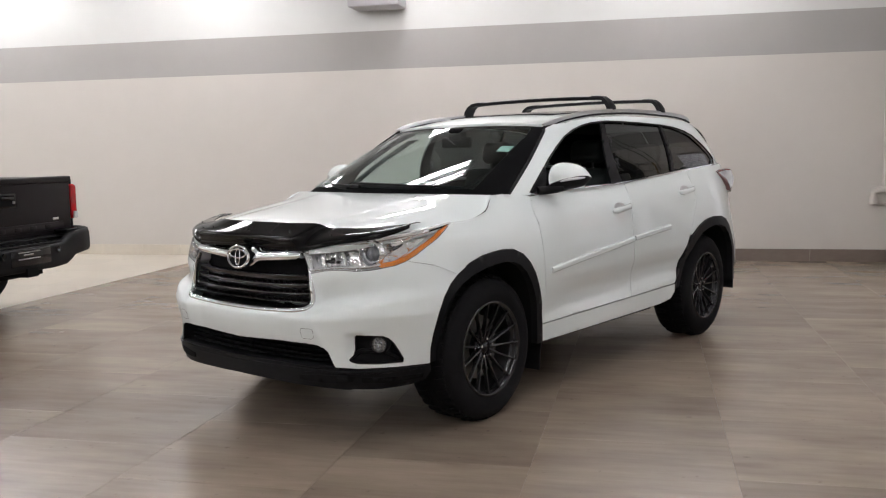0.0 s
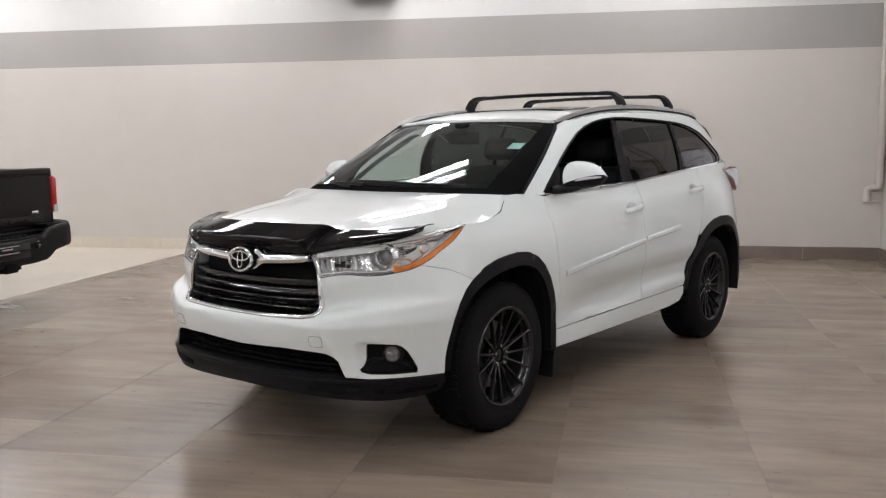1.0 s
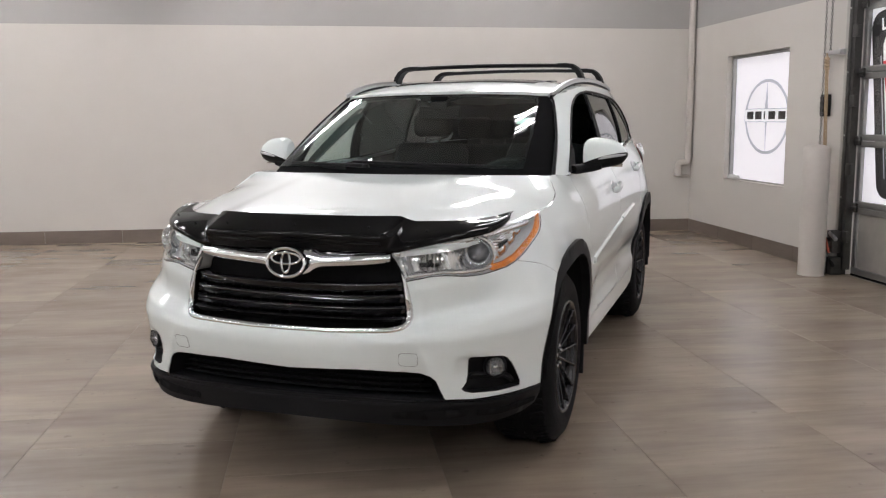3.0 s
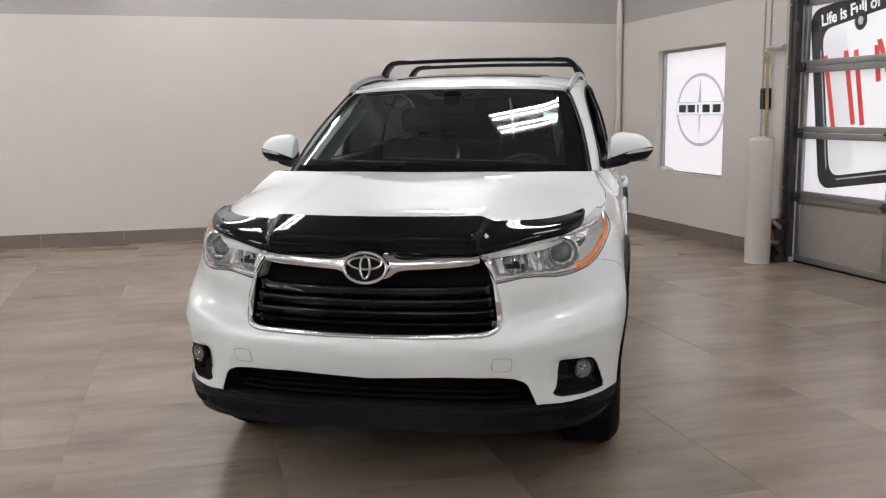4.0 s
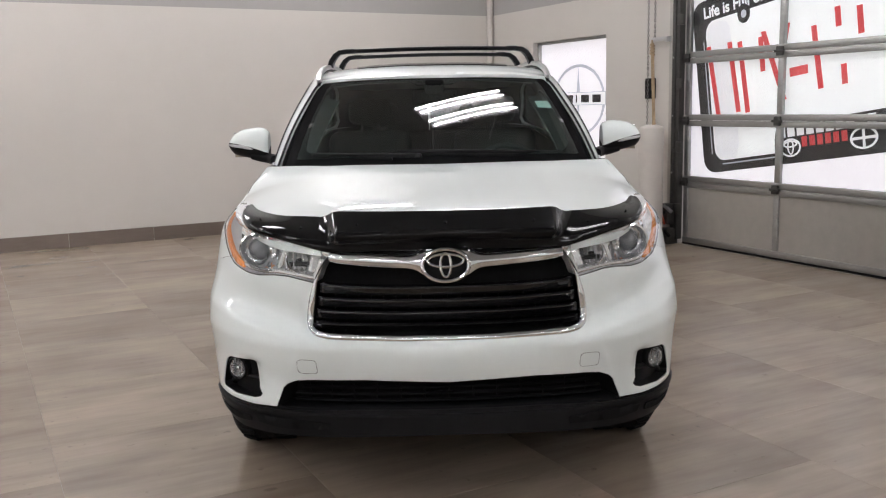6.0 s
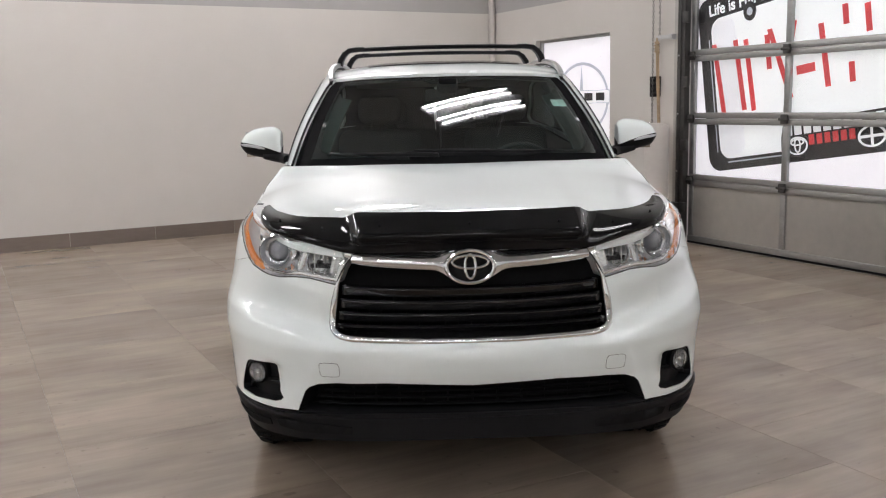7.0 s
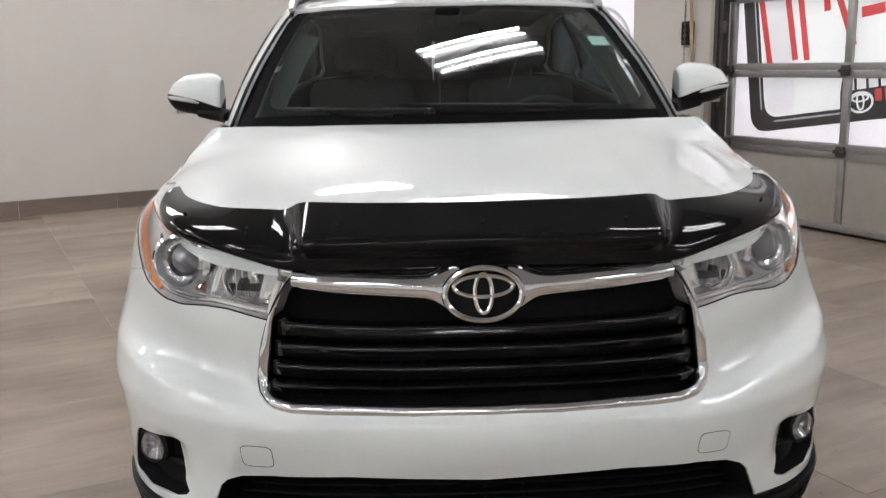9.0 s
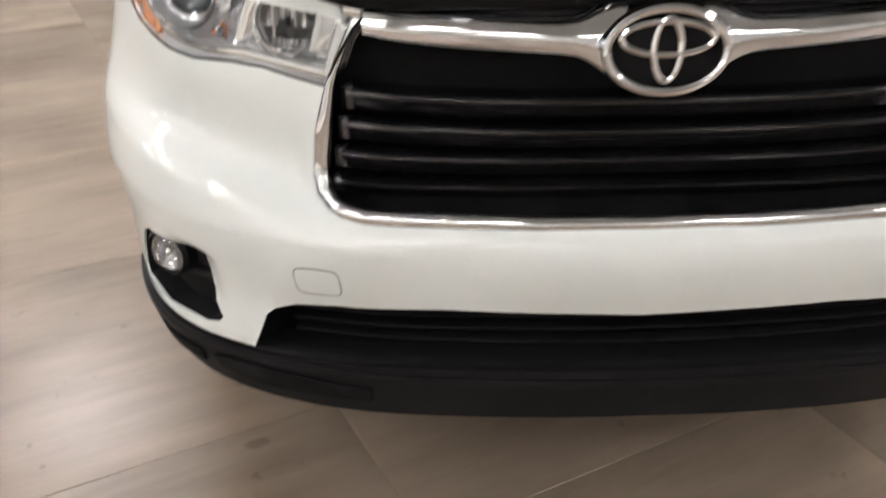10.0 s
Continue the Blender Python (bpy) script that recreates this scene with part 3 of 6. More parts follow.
boxed("window_sill", .002, .06, y0 + .002, y1 - .002, z0 - .0, z0 + .018, PIPE_PAINT, w, .004)
ban = tagged(boxed("window_banner", .112, .116, y0 - .1, y1 + .1, z0 - .1, z1 + .1, BANNER, m=ROOM), "white banner with a grey round emblem, self-lit as if backlit", "banner")


def on_banner(name, outline, mat, parent, x, holes=()):
    """A flat printed shape; outline in (-y, z) as seen from the hall."""
    bm = flat_shape(bmesh.new(), [(-p, q) for p, q in outline], 0, .002, [[(-p, q) for p, q in h] for h in holes])
    for v in bm.verts:
        v.co = Vector((x - v.co.y, v.co.x, v.co.z))
    return part(name, bm, mat, parent)


def ring(cx, cz, a, b, n=40):
    return [(cx + a * math.cos(2 * math.pi * i / n), cz + b * math.sin(2 * math.pi * i / n)) for i in range(n)]


def bar_shape(cx, cz, w, h, slant=0.0, turn=0.0):
    c, s = math.cos(turn), math.sin(turn)
    return [(cx + (px + slant * pz) * c - pz * s, cz + (px + slant * pz) * s + pz * c) for px, pz in ((-w / 2, -h / 2), (w / 2, -h / 2), (w / 2, h / 2), (-w / 2, h / 2))]


wc = 1.71
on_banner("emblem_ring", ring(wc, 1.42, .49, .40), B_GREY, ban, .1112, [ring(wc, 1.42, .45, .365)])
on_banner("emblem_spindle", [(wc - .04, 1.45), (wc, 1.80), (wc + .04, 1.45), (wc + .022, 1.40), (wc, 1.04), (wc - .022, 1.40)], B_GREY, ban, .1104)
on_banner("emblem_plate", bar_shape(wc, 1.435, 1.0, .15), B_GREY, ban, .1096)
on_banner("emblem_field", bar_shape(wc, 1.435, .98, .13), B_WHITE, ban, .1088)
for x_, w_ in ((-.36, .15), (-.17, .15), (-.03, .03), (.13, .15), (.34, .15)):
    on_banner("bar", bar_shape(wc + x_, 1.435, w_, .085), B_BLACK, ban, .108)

# drain pipe in the corner
pipe = empty("drain_pipe", ROOM, label="greige painted drain pipe with an elbow at its foot", category="pipe", kind="structure")
path = [(-.05, -.05, HIGH), (-.05, -.05, 1.6), (-.05, -.05, .92), (-.056, -.05, .885), (-.075, -.05, .868), (-.11, -.05, .865), (-.14, -.05, .862), (-.172, -.05, .85), (-.180, -.05, .83), (-.180, -.05, .70)]
sweep(path, oval(.04, .04, 16), PIPE_PAINT, "pipe", pipe, up=(0, 1, 0))
for z in (.93, 1.55, 3.1):
    turned("collar", [(.046, z), (.046, z + .05)], PIPE_PAINT, pipe, 20, "Z", m=pose(-.05, -.05, 0))
turned("collar", [(.047, .80), (.047, .70), (.036, .70), (.036, .80)], PIPE_PAINT, pipe, 20, "Z", m=pose(-.180, -.05, 0))
boxed("bracket", -.180, -.03, -.052, -.0005, .69, .71, PIPE_PAINT, pipe, .003)

# bollard beside the door
b = empty("bollard", ROOM @ pose(-.25, -3.38, 0), label="greige painted round steel bollard", category="bollard")
turned("post", [(.0001, 1.17), (.05, 1.168), (.105, 1.15), (.114, 1.135), (.1145, 1.0), (.1145, .012), (.118, 0)], PIPE_PAINT, b, 32, "Z", angle=60)

# the sectional door
COLS = [-3.475 - 1.15 * k for k in range(5)]
SEC = .588
door = empty("door_1", ROOM, label="closed aluminium sectional door with clear glazed panels", category="garage door", kind="structure")
for k in range(5):
    z0, z1 = .026 + SEC * k + (-.006 if k == 0 else .002), .026 + SEC * (k + 1)
    sec = new("section")
    sec.parent = door
    boxed("rail", .07, .115, COLS[-1], COLS[0], z0, z0 + .055, ALUM, sec, .006)
    boxed("rail", .07, .115, COLS[-1], COLS[0], z1 - .055, z1 - .001, ALUM, sec, .006)
    for c in COLS:
        boxed("stile", .075, .112, c - (.03 if c not in (COLS[0],) else .06), c + (.03 if c != COLS[-1] and c != COLS[0] else .0), z0 + .055, z1 - .055, ALUM, sec, .005)
    for a, c in zip(COLS, COLS[1:]):
        if k == 0:
            boxed("panel", .09, .10, c + .03, a - .03, z0 + .055, z1 - .055, ALUM_PANEL, sec)
        else:
            boxed("pane", .094, .095, c + .03, a - .03, z0 + .055, z1 - .055, PANE, sec)
    if k:
        for c in COLS[:-1]:
            h = boxed("hinge", .045, .072, c - .035 - (.03 if c == COLS[0] else 0), c + .035 - (.03 if c == COLS[0] else 0), .026 + SEC * k - .04, .026 + SEC * k + .04, STEEL_DARK, sec, .008)
            turned("pin", [(.012, -.05), (.012, .05)], STEEL_DARK, h, 10, "Y", caps=True, m=pose(.05, c - (.03 if c == COLS[0] else 0), .026 + SEC * k))
boxed("bottom_seal", .075, .11, COLS[-1], COLS[0], 0, .022, RUBBER, door)
trk = empty("door_track", ROOM, label="dark steel vertical track beside the door", category="track", kind="structure")
bm = bmesh.new()
box(bm, .002, .068, -3.470, -3.460, .05, 3.2), box(bm, .002, .012, -3.460, -3.426, .05, 3.2), box(bm, .045, .055, -3.455, -3.43, .05, 3.2)
part("rail", bm, STEEL_DARK, trk)
for z in (.35, .95, 1.55, 2.15):
    boxed("bracket", -.012, .02, -3.52, -3.44, z - .05, z + .05, STEEL_DARK, trk, .004)
boxed("jamb", -.012, .06, -3.425, -3.385, 0, 3.2, STEEL_DARK, trk, .003)
boxed("edge_strip", -.016, .0, -3.385, -3.345, 0, 3.2, ALUM_PANEL, trk, .003)
for z in (.2, .7, 1.25, 1.8, 2.35):
    turned("bolt", [(.0005, -.022), (.007, -.020), (.009, -.012)], ALUM, trk, 8, "X", m=pose(0, -3.405, z))

# banner hung close behind the glazing, glowing for daylight, its print leaning to one side
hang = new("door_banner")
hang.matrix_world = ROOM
tagged(hang, "white banner printed with a black frame and red bars, self-lit as if backlit", "banner")
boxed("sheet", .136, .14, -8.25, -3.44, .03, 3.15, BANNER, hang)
TILT_B = .141


def lean(outline):
    c, s = math.cos(TILT_B), math.sin(TILT_B)
    return [(3.704 + u * c - v * s, .697 + u * s + v * c) for u, v in outline]


def soft_rect(x0, x1, z0, z1, r=.12, n=6):
    pts = []
    for cx, cz, a0 in ((x1 - r, z1 - r, 0), (x0 + r, z1 - r, 90), (x0 + r, z0 + r, 180), (x1 - r, z0 + r, 270)):
        pts += [(cx + r * math.cos(radians(a0 + 90 * i / n)), cz + r * math.sin(radians(a0 + 90 * i / n))) for i in range(n + 1)]
    return pts


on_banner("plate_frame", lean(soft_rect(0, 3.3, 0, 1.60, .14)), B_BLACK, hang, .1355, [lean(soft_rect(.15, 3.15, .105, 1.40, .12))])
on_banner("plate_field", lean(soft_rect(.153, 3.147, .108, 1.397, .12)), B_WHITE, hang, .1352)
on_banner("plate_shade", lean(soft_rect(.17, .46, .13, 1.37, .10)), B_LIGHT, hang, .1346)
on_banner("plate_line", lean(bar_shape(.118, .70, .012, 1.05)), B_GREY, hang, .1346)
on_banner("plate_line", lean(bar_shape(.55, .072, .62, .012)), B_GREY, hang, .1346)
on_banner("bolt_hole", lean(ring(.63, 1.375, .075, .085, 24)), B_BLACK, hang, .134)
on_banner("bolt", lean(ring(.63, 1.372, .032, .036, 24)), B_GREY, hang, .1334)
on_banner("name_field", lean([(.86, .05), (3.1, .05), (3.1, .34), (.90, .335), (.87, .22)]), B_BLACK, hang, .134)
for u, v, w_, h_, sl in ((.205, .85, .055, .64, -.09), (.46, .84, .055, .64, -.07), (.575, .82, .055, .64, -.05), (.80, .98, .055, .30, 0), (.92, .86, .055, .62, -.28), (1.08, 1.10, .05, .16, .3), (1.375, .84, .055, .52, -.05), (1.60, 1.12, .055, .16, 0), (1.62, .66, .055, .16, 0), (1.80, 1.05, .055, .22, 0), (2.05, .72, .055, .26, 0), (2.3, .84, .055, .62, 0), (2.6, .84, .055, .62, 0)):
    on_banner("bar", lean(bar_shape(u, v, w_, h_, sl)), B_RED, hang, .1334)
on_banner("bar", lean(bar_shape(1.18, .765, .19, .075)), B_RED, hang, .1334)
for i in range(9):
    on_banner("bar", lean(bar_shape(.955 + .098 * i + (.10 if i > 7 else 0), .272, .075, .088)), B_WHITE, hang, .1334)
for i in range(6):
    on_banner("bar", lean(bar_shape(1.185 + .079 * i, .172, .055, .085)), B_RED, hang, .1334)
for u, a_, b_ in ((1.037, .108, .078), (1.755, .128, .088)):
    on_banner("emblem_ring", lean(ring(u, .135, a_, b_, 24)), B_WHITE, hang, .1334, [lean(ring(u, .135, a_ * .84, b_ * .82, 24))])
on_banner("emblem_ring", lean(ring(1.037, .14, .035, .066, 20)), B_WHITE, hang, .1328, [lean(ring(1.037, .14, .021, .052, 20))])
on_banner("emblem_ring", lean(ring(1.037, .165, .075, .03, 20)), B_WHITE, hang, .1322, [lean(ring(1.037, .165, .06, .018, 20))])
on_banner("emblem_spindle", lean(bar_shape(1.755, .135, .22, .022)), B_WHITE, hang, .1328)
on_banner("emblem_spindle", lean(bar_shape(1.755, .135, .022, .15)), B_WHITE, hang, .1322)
cu = bpy.data.curves.new("lettering", "FONT")
cu.body, cu.size, cu.extrude, cu.offset = "Life is Full of", .142, .0005, .0035
tx = new("lettering", cu)
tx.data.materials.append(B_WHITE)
tx.parent = hang
bx = lean([(.14, 1.436)])[0]
tx.matrix_local = Matrix.Translation((.1335, -bx[0], bx[1])) @ pose(0, 0, 0, 90, 0, -90) @ pose(0, 0, 0, 0, 0, math.degrees(TILT_B))
tagged(boxed("backdrop", 2.2, 2.3, -11, 1.5, -.2, 5, material("pale_outdoor_haze", (.8, .82, .85), .9, grain=.05, grain_scale=2), m=ROOM), "pale overcast yard outside", "backdrop", kind="structure")

# hoist chain, its keeper box, rope and the clutter at the foot of the track
hc = empty("hoist_chain", ROOM @ pose(-.055, -3.085, 0), label="zinc hand chain of the door hoist hanging on the wall", category="chain")
link = sweep([(.0085 * math.cos(t), 0, .0155 * math.sin(t)) for t in (2 * math.pi * i / 10 for i in range(10))], oval(.0032, .0032, 5), CHAIN, "link", hc, up=(0, 1, 0), closed=True)
k = 0
for yy in (0, -.095):
    z = 1.10 if yy == 0 else 1.98
    while z < 3.3:
        if k:
            o = new("link", link.data)
            o.parent = hc
        else:
            o = link
        o.matrix_local = pose(0, yy, z, 0, 0, 90 * (k % 2) + 45)
        k += 1
        z += .0265
bx_ = empty("chain_keeper", ROOM @ pose(-.02, -3.085, 1.516), label="black slotted chain keeper box on the wall", category="bracket")
boxed("body", -.02, .02, -.062, .062, -.10, .10, BLACK_PLASTIC, bx_, .008)
for i in range(4):
    boxed("knob", -.03, -.02, -.05, .05, -.082 + .046 * i, -.056 + .046 * i, BLACK_GLOSS, bx_, .005)
cd = empty("wall_bracket", ROOM, label="flat grey steel bracket bar beside the door track", category="bracket")
boxed("bar", -.075, -.06, -3.37, -3.15, 1.962, 2.0, SATIN, cd, .003)
boxed("plate", -.06, -.0005, -3.37, -3.32, 1.955, 2.005, SATIN, cd, .003)
turned("eye", [(.022, -.006), (.022, .006), (.012, .006), (.012, -.006)], SATIN, cd, 16, "X", m=pose(-.068, -3.165, 1.981), closed=True)
rp = empty("hoist_rope", ROOM, label="tan rope hanging slack beside the door track", category="rope")
sweep([(-.075, -3.165, 1.98), (-.082, -3.172, 1.80), (-.085, -3.19, 1.50), (-.09, -3.215, 1.15), (-.09, -3.26, .80), (-.09, -3.305, .55), (-.10, -3.33, .42)], oval(.0085, .0085, 8), ROPE, "cord", rp, up=(1, 0, 0))
sweep([(-.07, -3.175, 1.95), (-.072, -3.190, 1.70), (-.074, -3.205, 1.40), (-.08, -3.235, 1.05), (-.085, -3.29, .70), (-.10, -3.33, .46), (-.11, -3.345, .40)], oval(.007, .007, 8), ROPE, "cord", rp, up=(1, 0, 0))
for k in range(4):
    sweep([(-.075 + .018 * math.cos(t), -3.168 + .022 * math.sin(t), 1.93 - .028 * k + .010 * math.sin(t * 1.0)) for t in (2 * math.pi * i / 12 for i in range(12))], oval(.008, .008, 6), ROPE, "knot", rp, closed=True)
sweep([(-.11, -3.33, .46), (-.125, -3.36, .36), (-.12, -3.40, .28), (-.115, -3.43, .20)], oval(.010, .010, 8), B_ORANGE, "handle", rp, up=(1, 0, 0))
cl = empty("door_latch", ROOM @ pose(-.06, -3.40, 0), label="dark steel latch and pedal at the foot of the track", category="latch")
boxed("body", -.04, .05, -.05, .05, .20, .40, STEEL_DARK, cl, .012)
boxed("arm", -.05, -.02, -.02, .20, .30, .335, BLACK_PLASTIC, cl, .008)
boxed("lever", -.055, -.025, .02, .14, .30, .33, SATIN, cl, .006, m=pose(0, .02, .04, 28))
boxed("foot", -.045, .055, -.06, .03, .002, .16, STEEL_DARK, cl, .01)
boxed("spring", -.055, -.03, -.03, .06, .12, .15, BLACK_PLASTIC, cl, .006, m=pose(0, .02, .0, 40))
bx2 = empty("crate", ROOM @ pose(-.10, -3.27, 0), label="pale grey box pushed behind the bollard", category="box")
boxed("body", -.05, .05, -.05, .07, .002, .21, DUCT, bx2, .008)
boxed("lid", -.054, .054, -.054, .074, .205, .225, DUCT, bx2, .006)
rag = empty("rag", ROOM @ pose(.05, -1.12, .719), label="crumpled white rag lying on the window sill", category="rag")
bm = bmesh.new()
bmesh.ops.create_icosphere(bm, subdivisions=3, radius=1)
for v in bm.verts:
    n_ = noise.noise(v.co * 2.3) * .35
    v.co = Vector((v.co.x * .045 * (1 + n_), v.co.y * .12 * (1 + n_), max(v.co.z, -.6) * .03 * (1 + 2 * n_) + .02))
part("cloth", bm, WALL_WHITE, rag, smooth=True, angle=80)

# assumed heater on the long wall, its foot just above the band
uh = empty("wall_heater", ROOM, label="light grey unit heater hung on the upper wall", category="heater")
# casing made deep so it drops a soft shadow down the wall
boxed("casing", -6.56, -5.88, -.45, -.04, 3.25, 3.95, HEATER_GREY, uh, .03)
boxed("mount", -6.4, -6.05, -.04, -.001, 3.5, 3.8, STEEL_DARK, uh)
for i in range(6):
    boxed("louvre", -6.52, -5.92, -.462, -.45, 3.36 + .08 * i, 3.40 + .08 * i, SATIN, uh)


# strip lights under the deck
def strip_light(px, py, turn):
    f = empty("strip_light", ROOM @ pose(px, py, 0, 0, 0, turn), label="white strip light with four bare fluorescent tubes", category="ceiling light", group="strip lights")
    boxed("tray", -.62, .62, -.30, .30, 4.37, 4.42, DUCT, f, .006)
    for yy in (-.235, -.115, .115, .235):
        turned("tube", [(.018, -.60), (.018, .60)], TUBE, f, 10, "X", m=pose(0, yy, 4.34), caps=True)
    for sx in (-.5, .5):
        boxed("hanger", sx - .01, sx + .01, -.01, .01, 4.42, HIGH, DUCT, f)
    return f


# a few sit where reflections show them; the rest are added to tune brightness
first = None
for ix in range(5):
    for iy in range(6):
        if first is None:
            first = strip_light(-2.415, -.97, 1.7)
        # three places stay empty to darken the floor before the car
        elif (ix, iy) not in ((1, 2), (1, 3), (1, 4)):
            copy_thing(first, ROOM @ pose(-2.415 - 3.1 * ix, -.97 - 3.0 * iy, 0, 0, 0, 1.7))

# ---- the white car ----
car = empty("car", label="pearl white seven-seat SUV parked on the tile floor", category="car")

HEADLIGHT = [(.395, .925), (.50, .940), (.62, .960), (.75, .977), (.88, .991), (1.00, 1.002), (1.12, 1.013), (1.22, 1.024), (1.298, 1.034), (1.255, 1.018), (1.186, .990), (1.12, .960), (1.058, .930), (1.01, .901), (.955, .874), (.90, .856), (.83, .846),
             (.77, .839), (.70, .837), (.62, .843), (.56, .842), (.51, .833), (.462, .824), (.445, .86), (.42, .90)]
ARCH_F = [(1.035, .388), (1.036, .46), (1.050, .53), (1.078, .63), (1.115, .70), (1.165, .75), (1.23, .79), (1.331, .832), (1.43, .858), (1.511, .868), (1.60, .874), (1.68, .868), (1.76, .838), (1.818, .792), (1.872, .725), (1.911, .644), (1.945, .545), (1.964, .444), (1.969, .332)]
ARCH_R = [(3.665, .332), (3.668, .42), (3.695, .50), (3.735, .59), (3.80, .69), (3.89, .77), (4.0, .83), (4.12, .865), (4.25, .879), (4.38, .874), (4.50, .845), (4.60, .79), (4.67, .715), (4.715, .62), (4.735, .52), (4.74, .36)]
SEAM_F = [(2.035, 1.128), (1.99, 1.08), (1.975, 1.04), (1.979, .96), (1.983, .88), (1.993, .724), (2.004, .55), (2.010, .430)]
SEAM_M = [(3.085, 1.166), (3.073, 1.088), (3.045, .98), (3.028, .90), (3.035, .72), (3.055, .55), (3.03, .445)]
SEAM_R = [(4.02, 1.225), (4.03, 1.12), (3.99, 1.0), (3.93, .90), (3.865, .79)]
GRILLE = mirrored([(0, .636), (.15, .638), (.30, .645), (.40, .651), (.452, .658), (.478, .680), (.480, .70), (.474, .75), (.462, .824), (.44, .865), (.41, .91), (.398, .926), (.30, .928), (.15, .929), (0, .930)])
INTAKE = [(0, .490), (.278, .503), (.45, .504), (.516, .499), (.55, .486), (.568, .470), (.585, .43), (.600, .398)]
FOG = [(.663, .434), (.672, .424), (.70, .416), (.80, .411), (.905, .411), (.908, .428), (.885, .472), (.862, .510), (.84, .532), (.815, .543), (.76, .548), (.700, .548), (.692, .54), (.691, .505), (.692, .48), (.684, .455)]


def flank(poly, side):
    return [(side * s, z) for s, z in poly]


# bumper, nose to wheel arches
half = [(0, .636), (.15, .638), (.30, .645), (.40, .651), (.452, .658), (.478, .680), (.480, .70), (.474, .75), (.462, .824)]
half += [p for p in HEADLIGHT[::-1] if p[0] > .47 and p[1] < .9 and p[0] < 1.05]
half += [(1.093, .846), (1.19, .808)] + [p for p in ARCH_F[::-1] if p[0] < 1.25] + [(1.03, .388), (.95, .391), (.80, .394), (.70, .393)] + INTAKE[::-1][:-1] + [(0, .490)]
panel("front_bumper", skin, mirrored(half), PAINT, car, .014, holes=[FOG, [(-s, z) for s, z in FOG]], step=.011, gap=.0008, label="pearl white painted bumper")

# black chin below it, standing proud at the corners
def chin_skin(s, z, out=0.0):
    a = np.clip((np.abs(np.asarray(s, float)) - .55) / .35, 0, 1)
    return skin(s, z, np.asarray(out) + .006 * a * a * (3 - 2 * a) * np.clip((.95 - np.abs(np.asarray(s, float))) / .15, -1.2, 1))


chin = mirrored([(0, .40), (.30, .40), (.62, .388), (.80, .389), (1.035, .386), (1.045, .35), (1.02, .312), (.95, .296), (.80, .290), (.5, .298), (.2, .308), (0, .312)])
panel("chin_spoiler", chin_skin, chin, BLACK_PLASTIC, car, .012, step=.03, out=.005, gap=0)
# dark matt patches laid on the chin in place of shaded slots
for sd in (1, -1):
    slot = [(.41, .352), (.50, .358), (.66, .362), (.69, .355), (.68, .332), (.60, .322), (.41, .328)]
    panel("chin_slot", chin_skin, flank(slot, sd), BLACK_DEEP, car, .004, step=.03, out=.0105, gap=0)
    slot2 = [(.72, .352), (.80, .350), (1.0, .345), (1.0, .325), (.80, .322), (.72, .328)]
    panel("chin_slot", chin_skin, flank(slot2, sd), BLACK_DEEP, car, .004, step=.03, out=.0105, gap=0)
s_ = np.linspace(-1.02, 1.02, 70)
sweep(chin_skin(s_, .378 + 0 * s_, .004), oval(.007, .008, 8, 3), BLACK_PLASTIC, "chin_lip", car)

# lower intake: mesh of bars in a dark box
panel("intake_back", skin, mirrored([(0, .33), (.64, .33), (.60, .50), (.50, .515), (0, .51)]), BLACK_DEEP, car, .01, step=.05, out=-.10, gap=0)
w_ = dense(np.array([(.600, .385)] + INTAKE[::-1] + [(-q, z) for q, z in INTAKE[1:]] + [(-.600, .385)]), .03, False)
a, b = skin(w_[:, 0], w_[:, 1], -.004), skin(w_[:, 0], w_[:, 1], -.125)
n_ = len(w_)
mesh_ob("intake_wall", np.concatenate([a, b]), [(i, i + 1, i + 1 + n_, i + n_) for i in range(n_ - 1)], BLACK_DEEP, car)
s_ = np.linspace(-.612, .612, 44)
sweep(skin(s_, .394 + 0 * s_, -.066), oval(.064, .006, 10, 4), BLACK_PLASTIC, "intake_shelf", car)
for z in (.415, .437, .459, .481):
    e = .555 if z < .45 else .525
    s_ = np.linspace(-e, e, 40)
    sweep(skin(s_, z + 0 * s_, -.062), oval(.014, .0035, 8, 3), BLACK_DEEP, "intake_bar", car)
for k in range(-6, 7):
    z_ = np.linspace(.405, .49, 5)
    sweep(skin(k * .085 + 0 * z_, z_, -.078), oval(.003, .010, 6), BLACK_DEEP, "intake_upright", car, up=(0, 1, 0))

# fenders, doors, sills, quarters
top_f = [(1.298, 1.034), (1.38, 1.035), (1.447, 1.042), (1.52, 1.056), (1.569, 1.074), (1.62, 1.105), (1.66, 1.133), (1.70, 1.148), (1.80, 1.150), (1.90, 1.144), (2.0, 1.135)]
fender = top_f + SEAM_F + [(1.969, .43)] + [p for p in ARCH_F[::-1] if p[0] > 1.25 and p[1] > .43] + [(1.23, .79), (1.19, .808), (1.093, .846), (.955, .874), (1.01, .901), (1.058, .930), (1.12, .960), (1.186, .990), (1.255, 1.018)]
fdoor = [(2.035, 1.128), (2.2, 1.141), (2.4, 1.150), (2.75, 1.16)] + SEAM_M + [(2.5, .437), (2.010, .430)] + SEAM_F[::-1][1:-1]
rdoor = [(3.085, 1.166), (3.4, 1.188), (3.75, 1.212)] + SEAM_R + [p for p in ARCH_R[::-1] if p[0] < 3.87 and p[1] > .46] + [(3.655, .455), (3.3, .449)] + SEAM_M[::-1]
